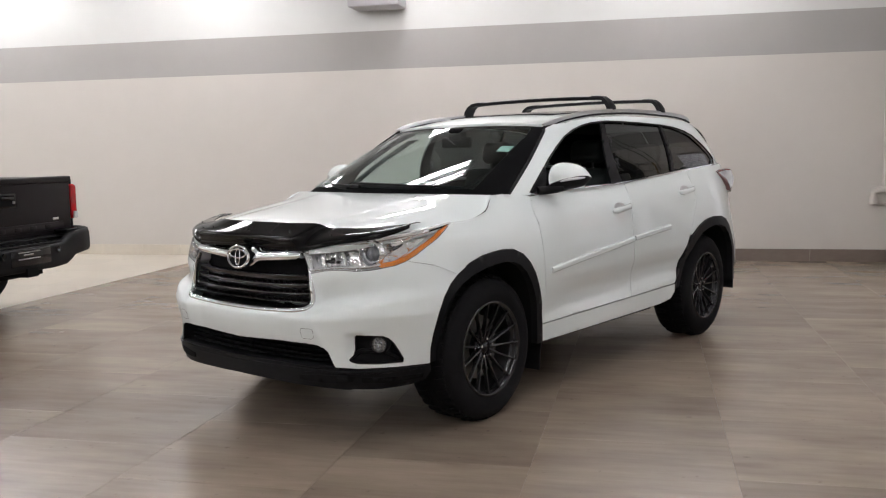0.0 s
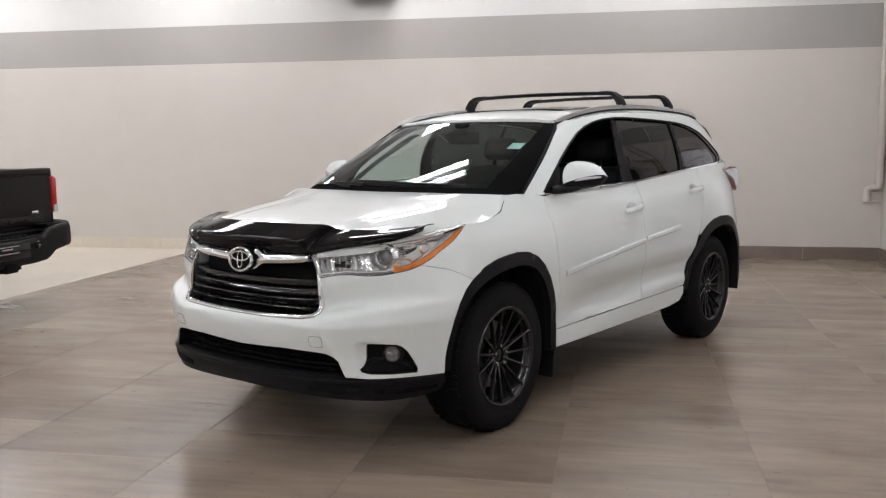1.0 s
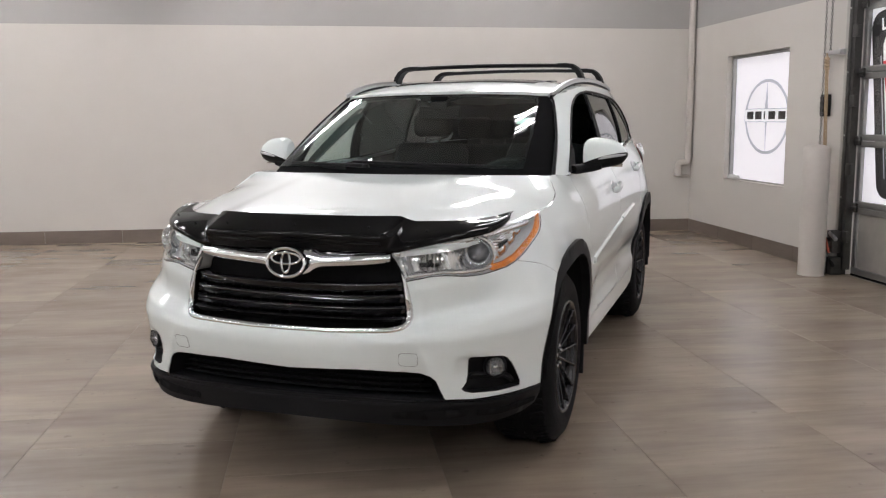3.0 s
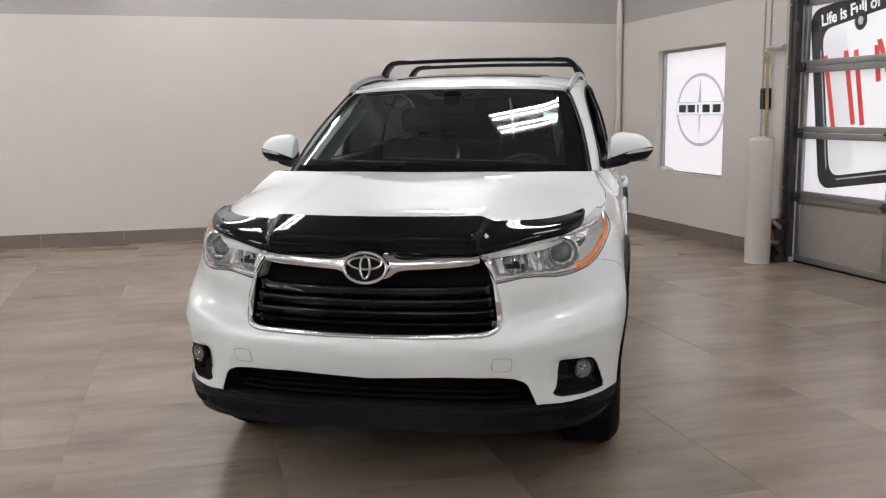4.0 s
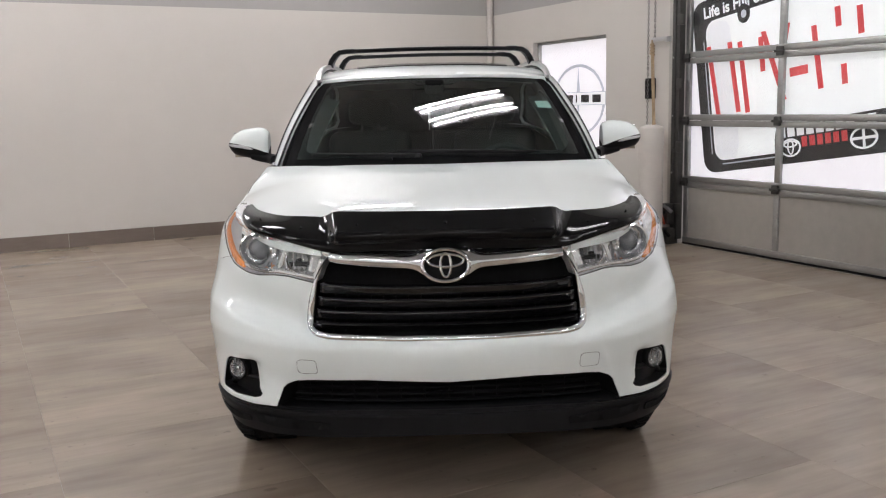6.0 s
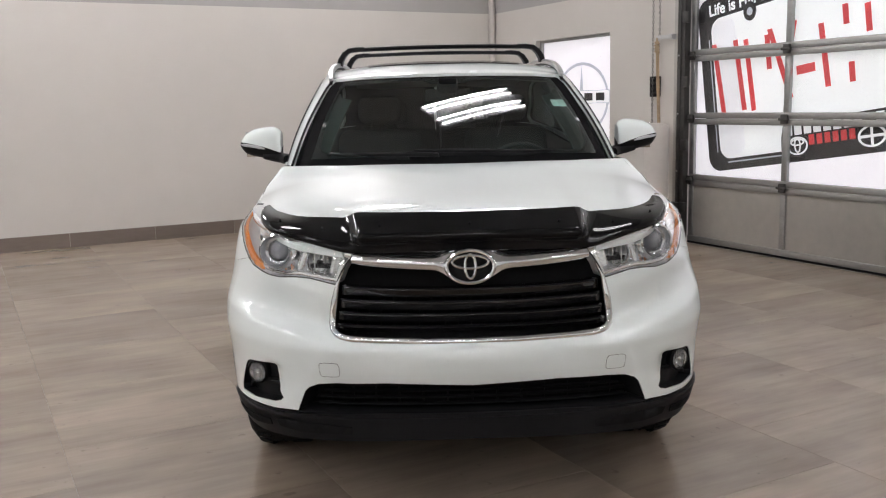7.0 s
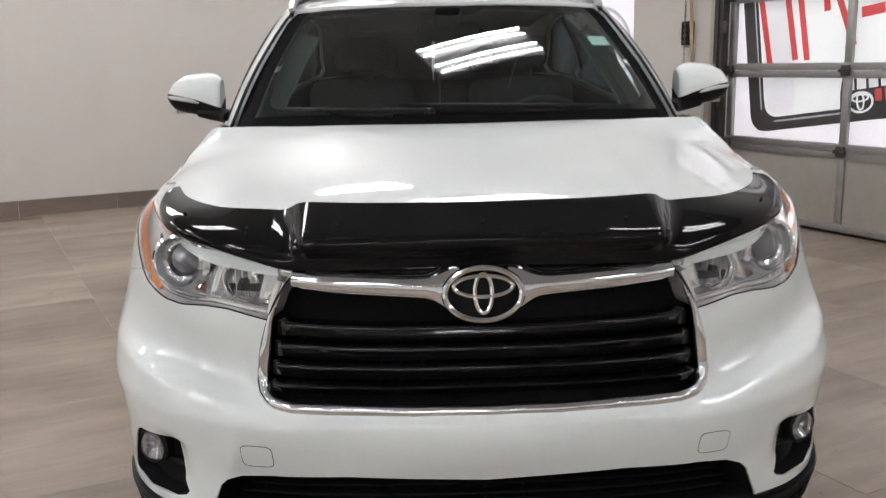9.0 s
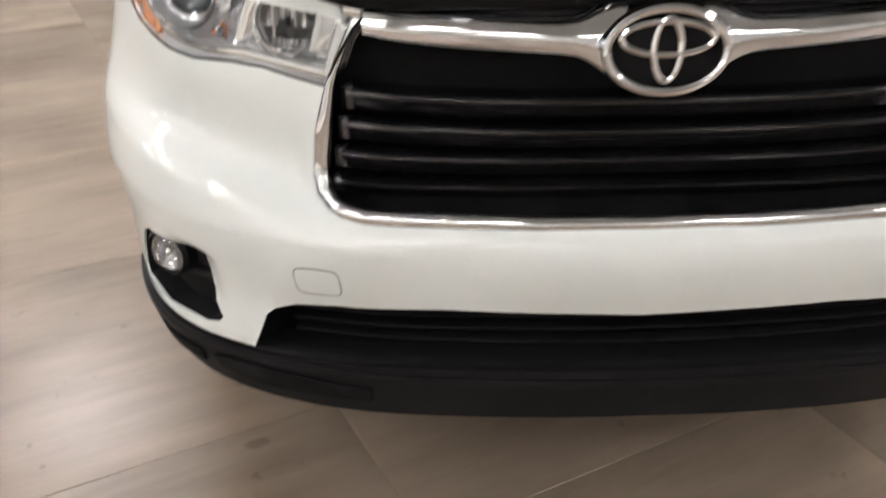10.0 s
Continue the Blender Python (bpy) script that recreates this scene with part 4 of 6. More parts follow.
sill = [(1.969, .428), (2.010, .428), (2.5, .435), (3.03, .443), (3.3, .447), (3.66, .453), (3.662, .40), (3.60, .355), (3.45, .340), (3.0, .335), (2.4, .331), (1.969, .330)]
quarter = SEAM_R + [p for p in ARCH_R if p[0] > 3.87] + [(4.95, .33), (5.3, .32), (S_END - .001, .32), (S_END - .001, 1.27), (5.3, 1.265), (4.95, 1.262), (4.75, 1.258), (4.4, 1.245)]
for sd in (1, -1):
    fl = sd < 0
    panel("fender", skin, flank(fender, sd), PAINT, car, .014, step=.022, gap=.0008, label="pearl white painted fender")
    fd = panel("front_door", skin, flank(fdoor, sd), PAINT, car, .012, step=.015, label="pearl white painted door")
    rd = panel("rear_door", skin, flank(rdoor, sd), PAINT, car, .012, step=.015, label="pearl white painted door")
    panel("sill", skin, flank(sill, sd), PAINT, car, .02, step=.016, label="pearl white painted sill")
    panel("quarter_panel", skin, flank(quarter, sd), PAINT, car, .014, step=.035, label="pearl white painted quarter panel")
    # side moulding and handles
    for owner, a, b, za, zb in ((fd, 2.06, 3.022, .722, .815), (rd, 3.044, 3.545, .820, .856)):
        n_ = 24
        s_ = np.linspace(a, b, n_)
        pts = skin(sd * s_, np.linspace(za, zb, n_), .004)
        sec = [(-.012, -.017), (.004, -.017), (.010, -.010), (.010, .008), (.003, .016), (-.012, .016)]
        sweep(pts, [(sd * x_, y_) for x_, y_ in sec], PAINT, "door_moulding", owner, "pearl white moulding")
    for owner, a, z in ((fd, 2.905, 1.018), (rd, 3.88, 1.088)):
        cup = [(a + .085 * math.cos(t) * .8, z + .004 + .03 * math.sin(t)) for t in (2 * math.pi * i / 16 for i in range(16))]
        panel("handle_cup", skin, flank(cup, sd), SATIN, owner, .004, step=.02, out=.003, gap=0)
        s_ = np.linspace(a - .115, a + .115, 15)
        lift = .012 + .024 * np.clip(1 - np.abs(np.linspace(-1, 1, 15)) ** 4, 0, 1)
        pts = np.array([skin(sd * q, z + .012 * (q - a) / .115, l) for q, l in zip(s_, lift)])
        sweep(pts, oval(.011, .019, 12, 2.4), PAINT, "door_handle", owner, "pearl white pull handle", scale=[.55, .85] + [1] * 11 + [.85, .55])
    # wheel arch flares
    for nm, arch, c in (("front_flare", ARCH_F, (1.52, .37)), ("rear_flare", ARCH_R, (4.21, .37))):
        a = np.array(arch)
        if nm == "rear_flare":
            a = a[1:]
        c = np.array(c)
        inner = c + (a - c) * np.array([.895, .885])
        inner[:, 1] = np.where(a[:, 1] < .45, a[:, 1], inner[:, 1])
        outer = c + (a - c) * 1.012
        ring_ = np.concatenate([outer, inner[::-1]])
        lip = lambda s, z, o=0.0: skin(s, np.where(np.abs(s) > 3, np.maximum(z, .56), z), np.asarray(o) - .020 + .032 * np.clip((np.abs(s) - 1.15) / .3, 0, 1)) * (1, 1, 0) + np.stack([0 * z, 0 * z, z], -1)
        panel(nm, lip, flank(ring_, sd), BLACK_PLASTIC, car, .04, step=.03, out=.004, gap=0, label="unpainted black wheel arch flare")
        # liner
        rows = []
        lp = skin(sd * inner[:, 0], inner[:, 1], 0.0)
        for q in (0, .25, .5):
            rows.append(lp - np.array([sd * q, 0, 0]))
        m_ = len(inner)
        vs = np.concatenate(rows)
        fs = [(r * m_ + i, r * m_ + i + 1, (r + 1) * m_ + i + 1, (r + 1) * m_ + i) for r in range(2) for i in range(m_ - 1)]
        cap_c = len(vs)
        vs = np.concatenate([vs, [rows[2].mean(0)]])
        fs += [(2 * m_ + i, 2 * m_ + i + 1, cap_c) for i in range(m_ - 1)]
        mesh_ob("arch_liner", vs, fs, BLACK_DEEP, car)
    # mud flaps
    boxed("mud_flap", .64, .862, -.006, .006, -.13, .13, BLACK_PLASTIC, car, .004, m=pose(0, .495, .30, -7) if sd > 0 else pose(-1.502, .495, .30, -7))
    boxed("mud_flap", .64, .875, -.006, .006, -.01, .20, BLACK_PLASTIC, car, .004, m=pose(0, 3.225, .30, -7) if sd > 0 else pose(-1.515, 3.225, .30, -7))
    # parking cover in the bumper
    cap = np.array([(.472 + .033 * math.copysign(abs(math.cos(t)) ** .4, math.cos(t)), .553 + .025 * math.copysign(abs(math.sin(t)) ** .4, math.sin(t))) for t in (2 * math.pi * (i + .5) / 24 for i in range(24))])
    panel("tow_cover", skin, flank(cap, sd), PAINT, car, .003, step=.02, out=.0012, gap=0, label="pearl white tow hook cover")
    # fine black thread round the cover paints the shade of its gap
    loop = skin(sd * cap[:, 0], cap[:, 1], .001)
    sweep(loop, oval(.0007, .0007, 5), BLACK_DEEP, "cover_gap", car, closed=True, up=(0, 1, 0))

# front fog lamps
for sd in (1, -1):
    fog = new("fog_lamp")
    fog.parent = car
    panel("bezel", skin, flank(FOG, sd), BLACK_PLASTIC, fog, .01, step=.025, out=-.045, gap=-.012)
    rim = np.array(FOG)
    a, b = skin(sd * rim[:, 0], rim[:, 1], -.003), skin(sd * rim[:, 0], rim[:, 1], -.05)
    n_ = len(rim)
    mesh_ob("surround", np.concatenate([a, b]), [(i, (i + 1) % n_, (i + 1) % n_ + n_, i + n_) for i in range(n_)], BLACK_PLASTIC, fog, smooth=False)
    m = pose(sd * .738, -.676, .5, 0, 0, sd * 30)
    turned("reflector", [(.004, .026), (.018, .018), (.028, .004), (.034, -.004)], FOG_SILVER, fog, 28, "Y", m=m)
    turned("bulb", [(.0005, -.008), (.007, -.004), (.008, .03)], CHROME, fog, 14, "Y", m=m)
    for e_ in (-.02, .02):
        boxed("reflector_web", e_ - .002, e_ + .002, -.006, .02, -.026, .026, FOG_SILVER, fog, m=m)
    turned("lens", [(.0005, -.026), (.014, -.023), (.026, -.015), (.035, -.002)], LENS, fog, 28, "Y", m=m)
    turned("ring", [(.035, -.004), (.038, -.009), (.044, -.002), (.047, .05)], BLACK_PLASTIC, fog, 28, "Y", m=m)
    sweep([skin(sd * q, z_, -.038) for q, z_ in ((.66, .436), (.72, .468), (.80, .47), (.87, .45), (.90, .43))], oval(.010, .016, 8, 2.4), BLACK_PLASTIC, "bezel_ledge", fog, up=(0, -1, 0))

# bonnet
YC = gentle((0, .12, .3, .55, .8, 1), (-.80, -.70, -.55, -.30, -.08, .05))
ZC = gentle((-.82, -.70, -.62, -.55, -.50, -.40, -.30, -.20, -.12, -.05, 0, .08), (.945, 1.0145, 1.039, 1.052, 1.0600, 1.0752, 1.0903, 1.1065, 1.1205, 1.1340, 1.1445, 1.160))
HE = np.array([(.42, -.80, .930), (.58, -.72, .948), (.695, -.55, .975), (.752, -.394, .994), (.784, -.177, 1.030), (.800, -.05, 1.042), (.796, .069, 1.074), (.770, .14, 1.112), (.742, .205, 1.149)])
HW = np.array([0, .16, .34, .50, .66, .76, .86, .93, 1.0])
HX, HY, HZ = (gentle(HW, HE[:, k]) for k in range(3))


def bonnet(u, w_, out=0.0):
    u, w_ = np.asarray(u, float), np.asarray(w_, float)
    a = np.abs(u)
    yc, xe, ye, ze = YC(w_), HX(w_), HY(w_), HZ(w_)
    y = yc + (ye - yc) * a ** 2.4
    zc = ZC(yc)
    z = zc + (ze - zc) * (.15 * a ** 2 + .85 * a ** 6)
    x = xe * u
    k = np.clip((.44 - np.abs(x)) / .09, 0, 1)
    z = z + .009 * k * k * (3 - 2 * k) * np.clip(1.15 - w_, 0, 1)
    return np.stack([x, y, z + out], -1)


nu, nw = 72, 60
U, W = np.meshgrid(np.linspace(-1, 1, nu), np.linspace(0, 1, nw))
vs = bonnet(U, W).reshape(-1, 3)
fs = [(j * nu + i, j * nu + i + 1, (j + 1) * nu + i + 1, (j + 1) * nu + i) for j in range(nw - 1) for i in range(nu - 1)]
edge = [(j, 0) for j in range(nw)] + [(nw - 1, i) for i in range(1, nu)] + [(j, nu - 1) for j in range(nw - 2, -1, -1)]
n0 = len(vs)
low = np.array([vs[j * nu + i] + np.array([-.004 * np.sign(vs[j * nu + i][0]) if i in (0, nu - 1) else 0, -.008 if j == nw - 1 else 0, -.02]) for j, i in edge])
ids = [j * nu + i for j, i in edge]
fs += [(ids[q], n0 + q, n0 + q + 1, ids[q + 1]) for q in range(len(ids) - 1)]
mesh_ob("bonnet", np.concatenate([vs, low]), fs, PAINT, car, "pearl white painted bonnet", sharp=[(ids[q], ids[q + 1]) for q in range(len(ids) - 1)])

# dark bars drawn along the shut lines stand for the shade in them
for sg in (1, -1):
    q_ = np.linspace(.45, 1, 30)
    g_ = bonnet(sg + 0 * q_, q_)
    g_[:, 0] += sg * .0015
    g_[:, 2] -= .004
    sweep(g_, oval(.0022, .004, 6), BLACK_DEEP, "bonnet_gap", car)

# bonnet deflector: a black strip wrapped over the leading edge
DS = np.concatenate([np.linspace(0, .33, 12), [.35, .362, .372, .378, .384, .39, .396, .402, .408, .42, .435], np.linspace(.46, .96, 20), [.98, .995, 1.008, 1.018, 1.025, 1.029]])
D_LOW = gentle((0, .39, .42, .50, .62, .88, 1.03), (.932, .929, .931, .946, .965, .992, 1.010))
D_UX = gentle((0, .39, .405, .435, .60, .85, 1.03), (0, .384, .396, .425, .555, .670, .720))
D_UY = gentle((0, .20, .39, .405, .435, .60, .85, 1.03), (-.765, -.745, -.690, -.68, -.655, -.60, -.475, -.350))
D_UZ = gentle((0, .36, .39, .405, .435, .60, .85, 1.03), (1.050, 1.049, 1.045, 1.038, 1.026, 1.026, 1.034, 1.044))
RIDGE = ((0, 0), (.004, .012), (-.002, .024), (-.012, .035), (-.020, .046), (-.021, .055), (-.016, .063), (-.006, .069))
rows, Q = [], 14
s_all = np.concatenate([-DS[:0:-1], DS])
for s in s_all:
    a = abs(s)
    sg = 1 if s >= 0 else -1
    e_ = max(0, a - .82)
    p0 = skin(sg * (a - .35 * e_), D_LOW(a) + .01 * e_, .014)
    p3 = np.array([sg * D_UX(a), D_UY(a), D_UZ(a)])
    if a > .96:
        p0 = p0 + (p3 - p0) * .45 * (1 - math.sqrt(max(0, 1 - ((a - .96) / .07) ** 2)))
    nrm = np.array([.25 * sg * min(a, .8), -.75, .66])
    k = min(max((a - .372) / .034, 0), 1)
    k = k * k * (3 - 2 * k)
    wing = [p0 + (p3 - p0) * q + nrm * .019 * math.sin(math.pi * q ** .62) for q in (0, .08, .16, .25, .34, .42, .5, .57, .64, .71, .78, .85, .93, 1)]
    mid = [p0 + np.array([0, y_, z_]) for y_, z_ in RIDGE]
    mid += [mid[-1] + (p3 - mid[-1]) * q / 6 for q in range(1, 7)]
    rows += [m_ * (1 - k) + w2 * k for m_, w2 in zip(mid, wing)]
vs = np.array(rows)
n_ = len(s_all)
bot = vs + np.array([0, .006, -.004])
N = len(vs)
fs = [(i * Q + q, (i + 1) * Q + q, (i + 1) * Q + q + 1, i * Q + q + 1) for i in range(n_ - 1) for q in range(Q - 1)]
fs += [tuple(x_ + N for x_ in f[::-1]) for f in fs]
rimids = [i * Q + Q - 1 for i in range(n_)]
fs += [(rimids[i], rimids[i + 1], rimids[i + 1] + N, rimids[i] + N) for i in range(n_ - 1)]
lowids = [i * Q for i in range(n_)]
fs += [(lowids[i + 1], lowids[i], lowids[i] + N, lowids[i + 1] + N) for i in range(n_ - 1)]
for i in (0, n_ - 1):
    fs += [(i * Q + q, i * Q + q + 1, i * Q + q + 1 + N, i * Q + q + N) for q in range(Q - 1)]
deflector = mesh_ob("bonnet_deflector", np.concatenate([vs, bot]), fs, SMOKED, car, "glossy black bonnet deflector", sharp=[(rimids[i], rimids[i + 1]) for i in range(n_ - 1)])
for s in (-.75, -.52, -.30, 0, .30, .52, .75):
    i = int(np.argmin(np.abs(s_all - s)))
    p_ = vs[i * Q + (9 if abs(s) < .4 else 6)]
    turned("screw", [(.0005, -.003), (.003, -.0025), (.0038, 0)], BLACK_PLASTIC, deflector, 10, "Y", m=Matrix.Translation(p_ + np.array([0, -.002, .002])) @ pose(0, 0, 0, 25))

# grille
grille = new("grille")
grille.parent = car
panel("grille_back", skin, GRILLE, BLACK_DEEP, grille, .01, step=.05, out=-.085, gap=-.02)
panel("grille_brow", skin, mirrored([(0, .905), (.36, .908), (.405, .905), (.405, .94), (0, .945)]), BLACK_GLOSS, grille, .02, step=.03, out=-.004, gap=0)
SLATS = ((.789, .430, .0165), (.746, .438, .0165), (.706, .443, .0155), (.671, .444, .0115))
for z, e, h in SLATS:
    s_ = np.linspace(-e, e, 50)
    zz = z + .012 * (np.abs(s_) / e) ** 2.2
    sec = [(-.02, -h), (.004, -h), (.0085, -h * .93), (.0115, -h * .6), (.0160, 0), (.0195, h * .40), (.0210, h * .58), (.0212, h * .70), (.0200, h * .82), (.0165, h * .93), (.0110, h * .99), (.0, h), (-.02, h)]
    sweep(skin(s_, zz, -.036), sec, SLAT_BLACK, "grille_slat", grille, "satin black slat")
    for sg in (1, -1):
        p_ = skin(sg * (e + .004), z + .012, -.04)
        boxed("slat_end", -.010, .010, -.02, .02, -h * .9, h * 1.1, SLAT_BLACK, grille, .004, m=Matrix.Translation(p_) @ pose(0, 0, 0, 0, 0, sg * 22))
for k in range(-9, 10):
    z_ = np.linspace(.655, .775, 4)
    sweep(skin(k * .045 + 0 * z_, z_, -.07), oval(.003, .010, 6), BLACK_DEEP, "grille_upright", grille, up=(0, 1, 0))
# chrome: U-shaped frame and the bar with the emblem
U_half = [(.447, .852), (.458, .824), (.468, .775), (.476, .72), (.477, .695), (.468, .674), (.448, .662), (.40, .653), (.30, .646), (.15, .639), (0, .637)]
u_path = np.array([(-s, z) for s, z in U_half] + U_half[::-1][1:])
u_path = dense(u_path, .02, False)
w_ = [(.35 + .65 * min(1, min(i, len(u_path) - 1 - i) / 6)) for i in range(len(u_path))]
pts = skin(u_path[:, 0], u_path[:, 1], -.006)
tang = [Vector((0, -1, .12)) + Vector((.5 * p[0], 0, 0)) for p in pts]
sweep(pts, oval(.0125, .013, 12, 2.6), CHROME, "grille_frame", grille, "chrome grille frame", up=tang, scale=w_)
for sg in (1, -1):
    s_ = np.linspace(.05, .402, 28)
    hh = gentle((.05, .072, .092, .115, .15, .30, .402), (.054, .047, .034, .024, .0215, .0205, .0175))(s_)
    zz = gentle((.05, .12, .25, .402), (.892, .893, .900, .910))(s_)
    bm = bmesh.new()
    rings = []
    for q, h_, z in zip(s_, hh, zz):
        rings.append([bm.verts.new(skin(sg * q, z + b_, o_)) for b_, o_ in ((-h_, -.03), (-h_, .004), (-h_ * .5, .014), (h_ * .25, .017), (h_ * .8, .012), (h_, .0), (h_, -.03))])
    for a, b in zip(rings, rings[1:]):
        for j in range(6):
            bm.faces.new((a[j], a[j + 1], b[j + 1], b[j]))
    bm.faces.new(rings[0]), bm.faces.new(rings[-1])
    part("grille_bar", bm, CHROME, grille, "chrome grille bar", True, 50)
emb = new("emblem")
emb.parent = grille
emb.matrix_local = pose(-.004, -.874, .883, -6) @ Matrix.Scale(1.07, 4)
turned("disc", [(.0005, -.002), (.040, .0), (.066, .006), (.068, .02)], BLACK_DEEP, emb, 40, "Y", m=Matrix.Diagonal((1.06, 1, .76, 1)))


def chrome_oval(cx, cz, a, b, t, name="oval"):
    n_ = 40
    pts = [(cx + a * math.cos(2 * math.pi * i / n_), -.004, cz + b * math.sin(2 * math.pi * i / n_)) for i in range(n_)]
    return sweep(pts, oval(t, .007, 8), EMBLEM, name, emb, "polished chrome oval", up=(0, -1, 0), closed=True)


chrome_oval(0, 0, .0712, .0492, .0066)
chrome_oval(0, .0145, .0545, .0195, .0050)
chrome_oval(0, .001, .0160, .0365, .0050)

# headlights
def faceted(s, z, out=0.0):
    """A reflector bowl of small dished cells."""
    s, z = np.asarray(s, float), np.asarray(z, float)
    return skin(s, z, out + .005 * np.abs(np.sin(46 * s)) * np.abs(np.sin(60 * z + 14 * s)))


for sd in (1, -1):
    hl = new("headlight")
    hl.parent = car
    panel("lens", skin, flank(HEADLIGHT, sd), LENS, hl, 0, step=.028, out=.001, gap=.001, label="clear headlight lens")
    rim = dense(np.array(HEADLIGHT), .03)
    a, b = skin(sd * rim[:, 0], rim[:, 1], -.003), skin(sd * rim[:, 0], rim[:, 1], -.110)
    n_ = len(rim)
    mesh_ob("housing_wall", np.concatenate([a, b]), [(i, (i + 1) % n_, (i + 1) % n_ + n_, i + n_) for i in range(n_)], BULB, hl)
    panel("housing", faceted, flank(HEADLIGHT, sd), FACETS, hl, .006, step=.008, out=-.085, gap=0, label="silver reflector housing")
    g_ = dense(np.array(HEADLIGHT[9:] + HEADLIGHT[:1]), .03, False)
    sweep(skin(sd * g_[:, 0], g_[:, 1], -.002), oval(.0020, .0022, 6), BLACK_PLASTIC, "gasket", hl, up=(0, -1, 0))
    # amber corner
    amber = [(1.285, 1.028), (1.245, 1.013), (1.18, .986), (1.115, .957), (1.053, .927), (1.005, .899), (.95, .872), (.895, .856), (.83, .848), (.82, .857), (.83, .868), (.90, .877), (.955, .894), (1.00, .917), (1.05, .943), (1.12, .974), (1.19, 1.002)]
    panel("amber_marker", skin, flank(amber, sd), AMBER, hl, .012, step=.022, out=-.008, gap=0, label="amber side marker")
    # projector and main beam
    for nm, p_, r in (("projector", (sd * .653, -.612, .912), .038), ("main_beam", tuple(skin(sd * .555, .886, -.050)), .037)):
        d = Vector((sd * .25, -1, .03)).normalized()
        m = Matrix.Translation(p_) @ d.to_track_quat("-Y", "Z").to_matrix().to_4x4()
        sub = new(nm)
        sub.parent = hl
        sub.matrix_local = m
        if nm == "projector":
            turned("bezel", [(r * 1.75, -.01), (r * 1.62, -.034), (r * 1.45, -.038), (r * 1.34, -.030), (r * 1.22, -.012), (r * 1.02, -.004), (r, .01)], FACETS, sub, 36, "Y")
            turned("trim_ring", [(r * 1.06, -.004), (r * 1.04, -.012), (r * .97, -.010), (r * .95, .0)], CHROME, sub, 36, "Y")
            turned("bulb_lens", [(.0005, -.026), (r * .45, -.022), (r * .8, -.010), (r * .98, .006)], PROJ_GLASS, sub, 32, "Y")
        else:
            turned("bowl", [(.006, .045), (r * .5, .036), (r * .85, .016), (r * 1.05, -.008), (r * 1.15, -.012)], FACETS, sub, 32, "Y")
            turned("bulb", [(.0005, -.004), (.008, .0), (.009, .045)], RIM_DARK, sub, 16, "Y")
            for e_ in (-.45, 0, .45):
                boxed("web", e_ * r - .0015, e_ * r + .0015, .004, .034, -.03, .03, SATIN, sub)
    # indicator chamber: ticks and bulb
    for k in range(8):
        z0 = .90 + .0105 * k
        s_ = np.linspace(.865 + .004 * k, .900 + .006 * k, 4)
        sweep(skin(sd * s_, z0 + 0 * s_, -.035), oval(.006, .0022, 6), CHROME, "rib", hl)
    panel("side_reflector", faceted, flank([(.92, .925), (.97, .945), (1.02, .972), (1.05, .990), (1.0, .994), (.93, .984), (.90, .95)], sd), FACETS, hl, .006, step=.006, out=-.040, gap=0)
    turned("indicator_bulb", [(.0005, -.016), (.010, -.010), (.013, .004), (.013, .02)], AMBER, hl, 14, "Y", m=Matrix.Translation(tuple(skin(sd * .985, .955, -.062))) @ pose(0, 0, 0, 0, 0, sd * 35))
    # fluted inner chamber with a smoked sill
    for q in np.linspace(.470, .600, 12):
        z_ = np.linspace(.853 + .03 * max(0, .49 - q), .905 + .12 * (q - .47), 5)
        sweep(skin(sd * q + 0 * z_, z_, -.070), oval(.0042, .007, 8), FACETS, "flute", hl, up=(0, 1, 0))
    panel("chamber_shade", skin, flank([(.50, .868), (.598, .866), (.600, .880), (.505, .884)], sd), RIM_DARK, hl, .004, step=.02, out=-.054, gap=0)
    panel("chamber_shade", skin, flank([(.905, .918), (.955, .940), (.962, .952), (.905, .935)], sd), RIM_DARK, hl, .004, step=.02, out=-.030, gap=0)
    # bright frame strips: along the top, along the foot, and the struts between the chambers
    for pts_, w_a, w_b, dp in (([(.412, .918), (.50, .930), (.62, .948), (.75, .965), (.88, .979), (1.0, .991), (1.12, 1.003)], .010, .0115, -.020), ([(.455, .836), (.51, .843), (.60, .853), (.68, .850), (.78, .853), (.83, .86)], .010, .009, -.018), ([(.437, .90), (.448, .87), (.462, .835)], .010, .012, -.018),
                               ([(.632, .858), (.622, .89), (.608, .92), (.60, .942)], .014, .007, -.045), ([(.475, .925), (.480, .89), (.490, .85)], .020, .005, -.060), ([(.845, .985), (.862, .93), (.855, .885), (.83, .862)], .014, .006, -.045)):
        q_ = dense(np.array(pts_), .015, False)
        steep = abs(pts_[-1][1] - pts_[0][1]) > abs(pts_[-1][0] - pts_[0][0])
        sweep(skin(sd * q_[:, 0], q_[:, 1], dp), oval(w_a, w_b, 10, 2.6), LAMP_TRIM, "trim_strip", hl, "bright trim strip", up=(0, 0, 1) if not steep else (0, 1, 0))

# cabin shell
DLO = [(.865, .010), (.95, .006), (1.199, .004), (1.5, .003), (1.78, .003), (2.1, .004), (2.378, .004), (2.7, .003), (3.0, .005), (3.10, .018), (3.138, .066), (3.10, .12), (3.00, .222), (2.89, .305), (2.75, .347), (2.55, .374), (2.327, .389), (2.0, .402), (1.65, .411), (1.326, .417),
       (1.15, .414), (1.038, .405), (.945, .384), (.883, .350), (.852, .29), (.837, .214), (.842, .12), (.852, .05)]
